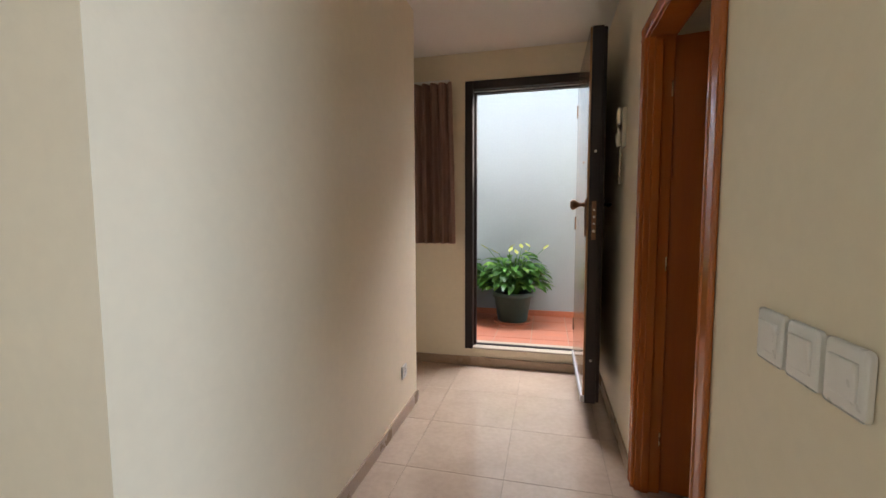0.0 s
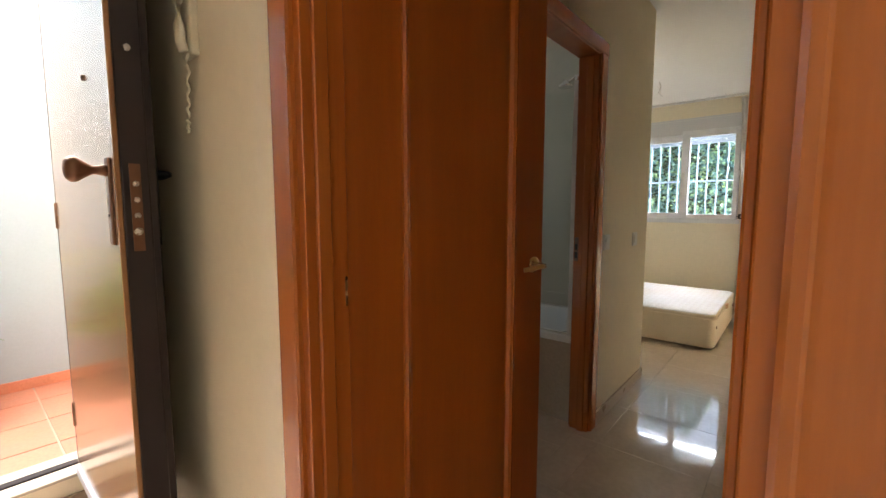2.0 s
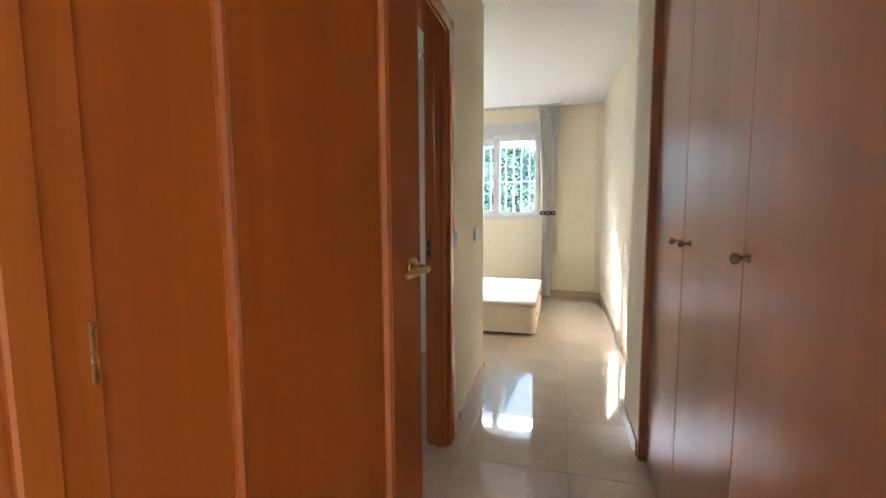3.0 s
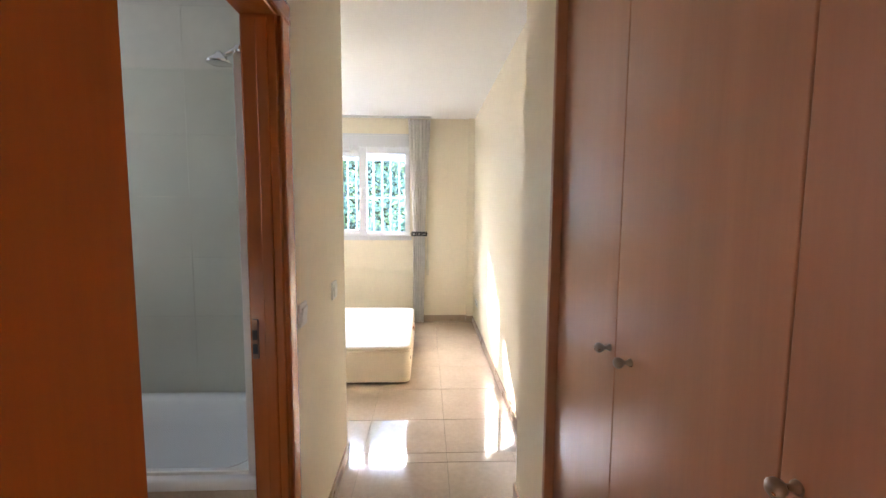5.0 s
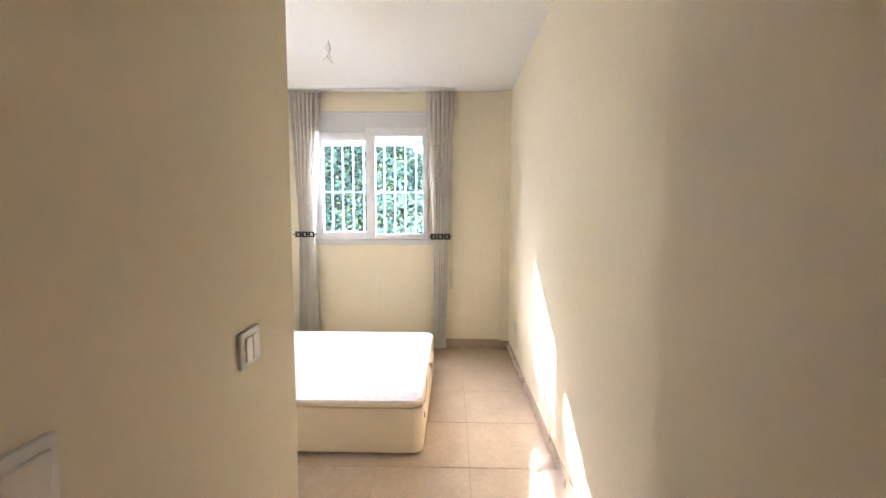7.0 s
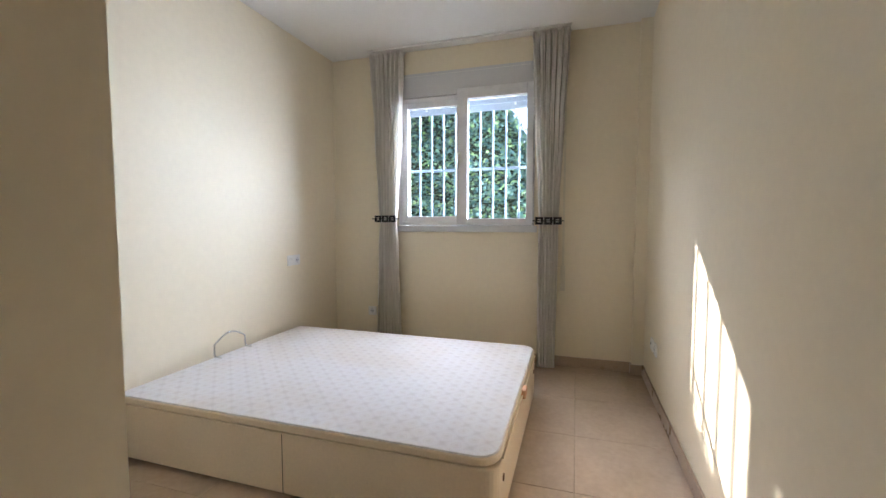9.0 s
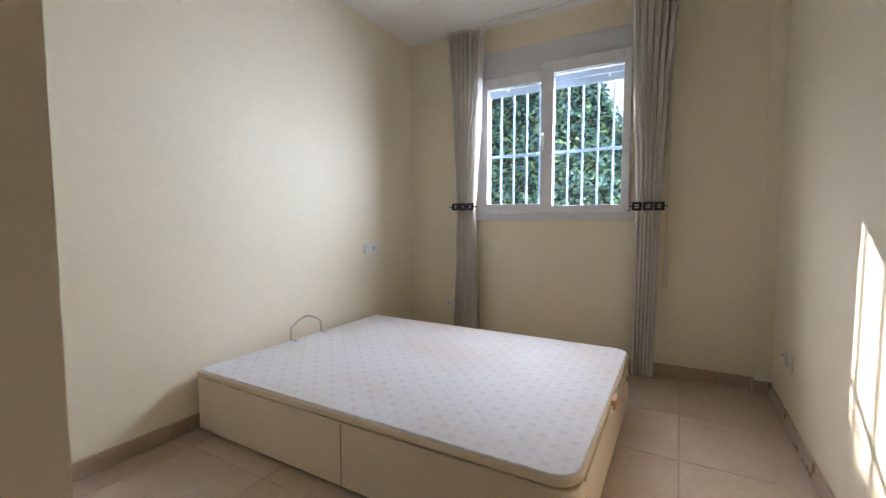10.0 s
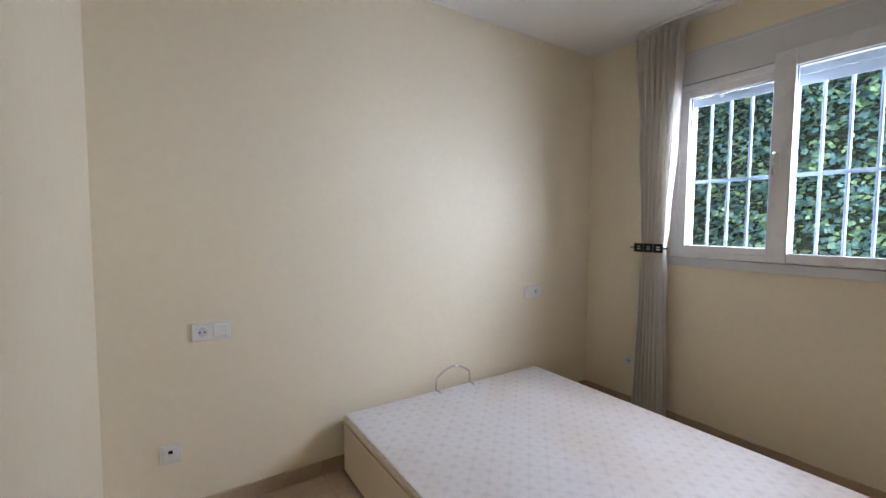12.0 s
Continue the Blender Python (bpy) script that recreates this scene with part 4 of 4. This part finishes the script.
part("seal", box(-0.005, 0.005, 0.050, 0.78, 0.0, 0.012, 0.001, 1), WHITE_PLASTIC, bs, "pale rubber seal")

bw = tagged(new("window_2"), "small white bathroom window over the tub", "window", kind="structure")
bmf = bmesh.new()
for a, b, c, d in ((2.201, 2.25, 1.401, 2.199), (2.59, 2.639, 1.401, 2.199), (2.25, 2.59, 1.401, 1.45), (2.25, 2.59, 2.15, 2.199)):
    box(a, b, 3.735, 3.79, c, d, 0.004, 2, bm=bmf)
part("window_frame", bmf, PVC, bw)
part("handle", box(2.212, 2.235, 3.715, 3.735, 1.70, 1.84, 0.004, 2), WHITE_PLASTIC, bw)
bp_ = part("pane", box(2.25, 2.59, 3.76, 3.766, 1.45, 2.15), GLASS, bw)
bp_.visible_shadow = False

# ---- patio ----
patio = slab("patio_floor", -2.6, 2.0, 3.49, 4.63, -0.05, 0.134, TERRA_GROUT)
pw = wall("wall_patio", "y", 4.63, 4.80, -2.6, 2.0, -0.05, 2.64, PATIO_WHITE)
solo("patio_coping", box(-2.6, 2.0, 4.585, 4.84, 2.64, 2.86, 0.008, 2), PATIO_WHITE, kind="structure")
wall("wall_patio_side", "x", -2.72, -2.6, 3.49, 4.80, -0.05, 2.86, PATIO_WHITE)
runner(-2.6, 4.63, 2.0, 4.63, 0, -1, "patio_skirting", 0.14, 0.205, 0.012, TERRACOTTA)


def pot_plant(x, y, z, r, h, count, reach, seed, label, flowers):
    """A peace lily in a round tapered pot on a saucer."""
    rnd = random.Random(seed)
    ob = thing("potted_plant", x, y, z, label, "plant", "patio plants")
    part("saucer", lathe([(r * 0.80, 0), (r * 0.98, 0.004), (r * 1.02, 0.022), (r * 0.98, 0.022), (r * 0.92, 0.010)], 28), TERRACOTTA, ob, "terracotta saucer", True)
    pot = part("pot", lathe([(r * 0.72, 0.012), (r * 0.76, 0.02), (r * 0.95, h * 0.82), (r * 1.03, h * 0.83), (r * 1.05, h * 0.98), (r * 1.0, h), (r * 0.95, h * 0.98), (r * 0.92, h * 0.86)], 32), POT_GREEN, ob, "dark green plastic pot", True)
    part("soil", lathe([(0.01, h * 0.86), (r * 0.5, h * 0.88), (r * 0.90, h * 0.86)], 20), SOIL, pot)
    bm, stems = bmesh.new(), bmesh.new()
    for k in range(count):
        a = rnd.uniform(0, 2 * math.pi)
        far = reach * (0.15 + 0.85 * math.sqrt(rnd.random()))
        rise = (0.40 - 0.30 * (far / reach) ** 2) * rnd.uniform(0.70, 1.15)
        base = Vector((0.25 * r * math.cos(a), 0.25 * r * math.sin(a), h * 0.88))
        start = base + Vector((far * 0.55 * math.cos(a), far * 0.55 * math.sin(a), rise))
        ln, wd_ = rnd.uniform(0.12, 0.20), rnd.uniform(0.030, 0.050)
        out = Vector((math.cos(a + rnd.uniform(-0.5, 0.5)), math.sin(a + rnd.uniform(-0.5, 0.5)), 0)).normalized()
        side = Vector((-out.y, out.x, rnd.uniform(-0.3, 0.3))).normalized()
        tilt = rnd.uniform(0.0, 0.40)
        rows_ = []
        n = 7
        for i in range(n + 1):
            u = i / n
            p = start + out * ln * (u * math.cos(tilt * u)) + Vector((0, 0, ln * (0.45 * u - (0.38 + tilt) * u * u)))
            w_ = wd_ * (math.sin(math.pi * min(1, u * 0.93 + 0.06)) ** 0.8)
            rows_.append((bm.verts.new(p - side * w_ + Vector((0, 0, 0.25 * w_))), bm.verts.new(p), bm.verts.new(p + side * w_ + Vector((0, 0, 0.25 * w_)))))
        for p_, q in zip(rows_, rows_[1:]):
            bm.faces.new((p_[0], p_[1], q[1], q[0]))
            bm.faces.new((p_[1], p_[2], q[2], q[1]))
        tube([base, (base + start) / 2 + Vector((0, 0, 0.05)), start], 0.004, 5, stems, 0.003)
    tagged(part("foliage", bm, POT_LEAF, ob, "glossy green arching leaves", True), kind="stuff")
    tagged(part("stems", stems, POT_LEAF, ob), kind="stuff")
    for k in range(flowers):
        a, d = rnd.uniform(0, 6.28), rnd.uniform(0.05, 0.34)
        top = Vector((d * math.cos(a), d * math.sin(a), h * 0.9 + rnd.uniform(0.38, 0.52)))
        tube_ = tube([(0.1 * top.x, 0.1 * top.y, h * 0.9), (0.6 * top.x, 0.6 * top.y, h * 0.9 + 0.35), top], 0.003, 5)
        part("flower_stalk", tube_, POT_LEAF, ob)
        fb = bmesh.new()
        o2 = Vector((math.cos(a * 3), math.sin(a * 3), 0.6)).normalized()
        s2 = o2.cross(Vector((0, 0, 1))).normalized()
        rr = []
        for i in range(6):
            u = i / 5
            w_ = 0.024 * math.sin(math.pi * min(1, u * 0.9 + 0.08))
            p = top + o2 * 0.085 * u
            rr.append((fb.verts.new(p - s2 * w_), fb.verts.new(p + Vector((0, 0, -0.008))), fb.verts.new(p + s2 * w_)))
        for p_, q in zip(rr, rr[1:]):
            fb.faces.new((p_[0], p_[1], q[1], q[0]))
            fb.faces.new((p_[1], p_[2], q[2], q[1]))
        part("flower", fb, FLOWER, ob, "cream spathe", True)
    return ob


pot_plant(-0.185, 4.33, 0.140, 0.205, 0.33, 260, 0.40, 5, "leafy peace lily in a dark green pot", 9)
pot_plant(-0.775, 4.36, 0.140, 0.19, 0.30, 170, 0.36, 8, "leafy peace lily partly hidden by the door frame", 3)

# ---- outside the bedroom ----
solo("ground", box(-150, 150, -150, 150, -0.5, -0.12), GROUND, kind="structure")


def hedge(x, y0, y1, top):
    """A tall ivy-covered hedge: a rough core under thousands of small leaves, with an uneven top."""
    rnd = random.Random(3)
    ob = thing("ivy_hedge", x, 0, -0.12, "tall dense ivy-covered garden hedge", "hedge")
    # Bumpy sheets; their near-black colour stands for the shade behind the leaves.
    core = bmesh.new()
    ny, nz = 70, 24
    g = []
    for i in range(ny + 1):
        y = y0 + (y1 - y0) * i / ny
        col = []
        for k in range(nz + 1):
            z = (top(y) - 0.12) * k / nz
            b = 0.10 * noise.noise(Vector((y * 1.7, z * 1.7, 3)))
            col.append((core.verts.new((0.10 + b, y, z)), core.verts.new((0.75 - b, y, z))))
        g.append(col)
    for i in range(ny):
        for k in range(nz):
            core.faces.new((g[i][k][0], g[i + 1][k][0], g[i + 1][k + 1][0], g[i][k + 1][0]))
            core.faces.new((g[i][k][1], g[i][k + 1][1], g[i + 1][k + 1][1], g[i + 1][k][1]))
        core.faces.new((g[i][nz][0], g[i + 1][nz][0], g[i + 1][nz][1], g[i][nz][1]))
    part("hedge_core", core, HEDGE_CORE, ob, "near-black core for the shade between the leaves")
    verts, faces = [], []
    count = 36000
    for _ in range(count):
        y = rnd.uniform(y0, y1)
        tz = top(y)
        z = rnd.uniform(0.5, tz) if rnd.random() < 0.88 else tz + rnd.uniform(-0.15, 0.10)
        b = 0.10 * noise.noise(Vector((y * 1.7, z * 1.7, 3)))
        bulge = 0.12 * noise.noise(Vector((y * 3.1, z * 3.1, 9)))
        px = 0.10 + b - abs(rnd.gauss(0.05, 0.05)) - bulge if z < tz else rnd.uniform(0.0, 0.7)
        s = rnd.uniform(0.022, 0.044)
        m = Matrix.Translation((px, y, z)) @ Euler((rnd.uniform(-0.9, 0.9), rnd.uniform(0.2, 1.3), rnd.uniform(-0.9, 0.9))).to_matrix().to_4x4()
        base = len(verts)
        for lx, ly, lz in ((-0.9, 0, 0), (-0.35, 0.8, 0.15), (0.35, 0.55, 0.1), (1.15, 0, -0.2), (0.35, -0.55, 0.1), (-0.35, -0.8, 0.15), (0.1, 0, 0)):
            verts.append(m @ Vector((lz * s - 0.0, ly * s, -lx * s)))
        faces += [(base, base + 1, base + 6), (base + 1, base + 2, base + 6), (base + 2, base + 3, base + 6), (base + 3, base + 4, base + 6), (base + 4, base + 5, base + 6), (base + 5, base, base + 6)]
    me = bpy.data.meshes.new("foliage")
    me.from_pydata(verts, [], faces)
    me.materials.append(HEDGE_LEAF)
    lf = new("foliage", me)
    lf.parent = ob
    tagged(lf, "small glossy ivy leaves", kind="stuff")
    return ob


hedge(9.3, -1.0, 9.0, lambda y: 3.46 + 0.03 * math.sin(y * 2.3) + 0.03 * math.sin(y * 5.1 + 1) + 0.58 / (1 + math.exp((4.25 - y) * 9)) - 0.95 / (1 + math.exp((y - 2.30) * 11)))

# ---- floor, patio and bath tiles ----


def tiles(name, parent, x0, x1, y0, y1, ox, oy, px, py, z0, z1, material, gap=0.0020, skip=lambda a, b, c, d: False):
    """Loose tiles laid on a grid through (ox, oy), cut at the rectangle; alike ones share a mesh."""
    made = {}
    i0, i1 = math.floor((x0 - ox) / px), math.ceil((x1 - ox) / px)
    k0, k1 = math.floor((y0 - oy) / py), math.ceil((y1 - oy) / py)
    for i in range(i0, i1):
        for k in range(k0, k1):
            a, b = max(x0, ox + i * px) + gap / 2, min(x1, ox + (i + 1) * px) - gap / 2
            c, d = max(y0, oy + k * py) + gap / 2, min(y1, oy + (k + 1) * py) - gap / 2
            if b - a < 0.01 or d - c < 0.01 or skip(a, b, c, d):
                continue
            key = (round(b - a, 3), round(d - c, 3))
            if key not in made:
                made[key] = finish(name, box(0, b - a, 0, d - c, z0, z1, 0.0012, 1), material)
            t_ = new(name, made[key])
            t_.parent = parent
            t_.location = (a, c, 0)


tiles("floor_tile", floor, -0.70, 0.62, 0.0, 3.29, -0.03, 2.27, 0.495, 0.495, -0.0036, 0.0, TILE)
tiles("floor_tile", floor, -2.5, -0.70, 2.52, 3.29, -0.03, 2.27, 0.495, 0.495, -0.0036, 0.0, TILE)
tiles("floor_tile", floor, 0.62, 3.34, 0.935, 1.965, 3.74, 1.33, 0.495, 0.495, -0.0036, 0.0, TILE)
tiles("floor_tile", floor_bed, 3.34, 6.36, 0.845, 3.475, 3.74, 1.33, 0.495, 0.495, -0.0036, 0.0, TILE)
tiles("floor_tile", floor, 2.93, 3.34, 0.845, 0.935, 3.74, 1.33, 0.495, 0.495, -0.0036, 0.0, TILE)
tiles("floor_tile", floor, 0.79, 2.36, 1.965, 3.60, 1.10, 2.30, 0.495, 0.495, -0.0036, 0.0, TILE)
tiles("patio_tile", patio, -2.6, 2.0, 3.49, 4.63, -0.30, 3.70, 0.333, 0.333, 0.1345, 0.140, TERRACOTTA, gap=0.008)


def wall_tiles(parent_name, x, y0, y1, py, pz, z1):
    """Glazed tiles on the bathroom's end wall, facing -x."""
    par = bpy.data.objects[parent_name]
    made = {}
    for i in range(math.ceil((y1 - y0) / py)):
        for k in range(math.ceil(z1 / pz)):
            a, b = y0 + i * py + 0.0004, min(y1, y0 + (i + 1) * py) - 0.0004
            c, d = k * pz + 0.0004, min(z1, (k + 1) * pz) - 0.0004
            if b - a < 0.02 or d - c < 0.02:
                continue
            key = (round(b - a, 3), round(d - c, 3))
            if key not in made:
                made[key] = finish("wall_tile", box(-0.008, -0.0005, 0, b - a, 0, d - c, 0.0004, 1), BATH_TILE)
            t_ = new("wall_tile", made[key])
            t_.parent = par
            t_.location = (x, a, c)
            t_.rotation_euler = (0, radians(random.uniform(-0.06, 0.06)), radians(random.uniform(-0.06, 0.06)))


wall_tiles("wall_bedroom_west", 3.10, 2.02, 3.72, 0.60, 0.30, H)
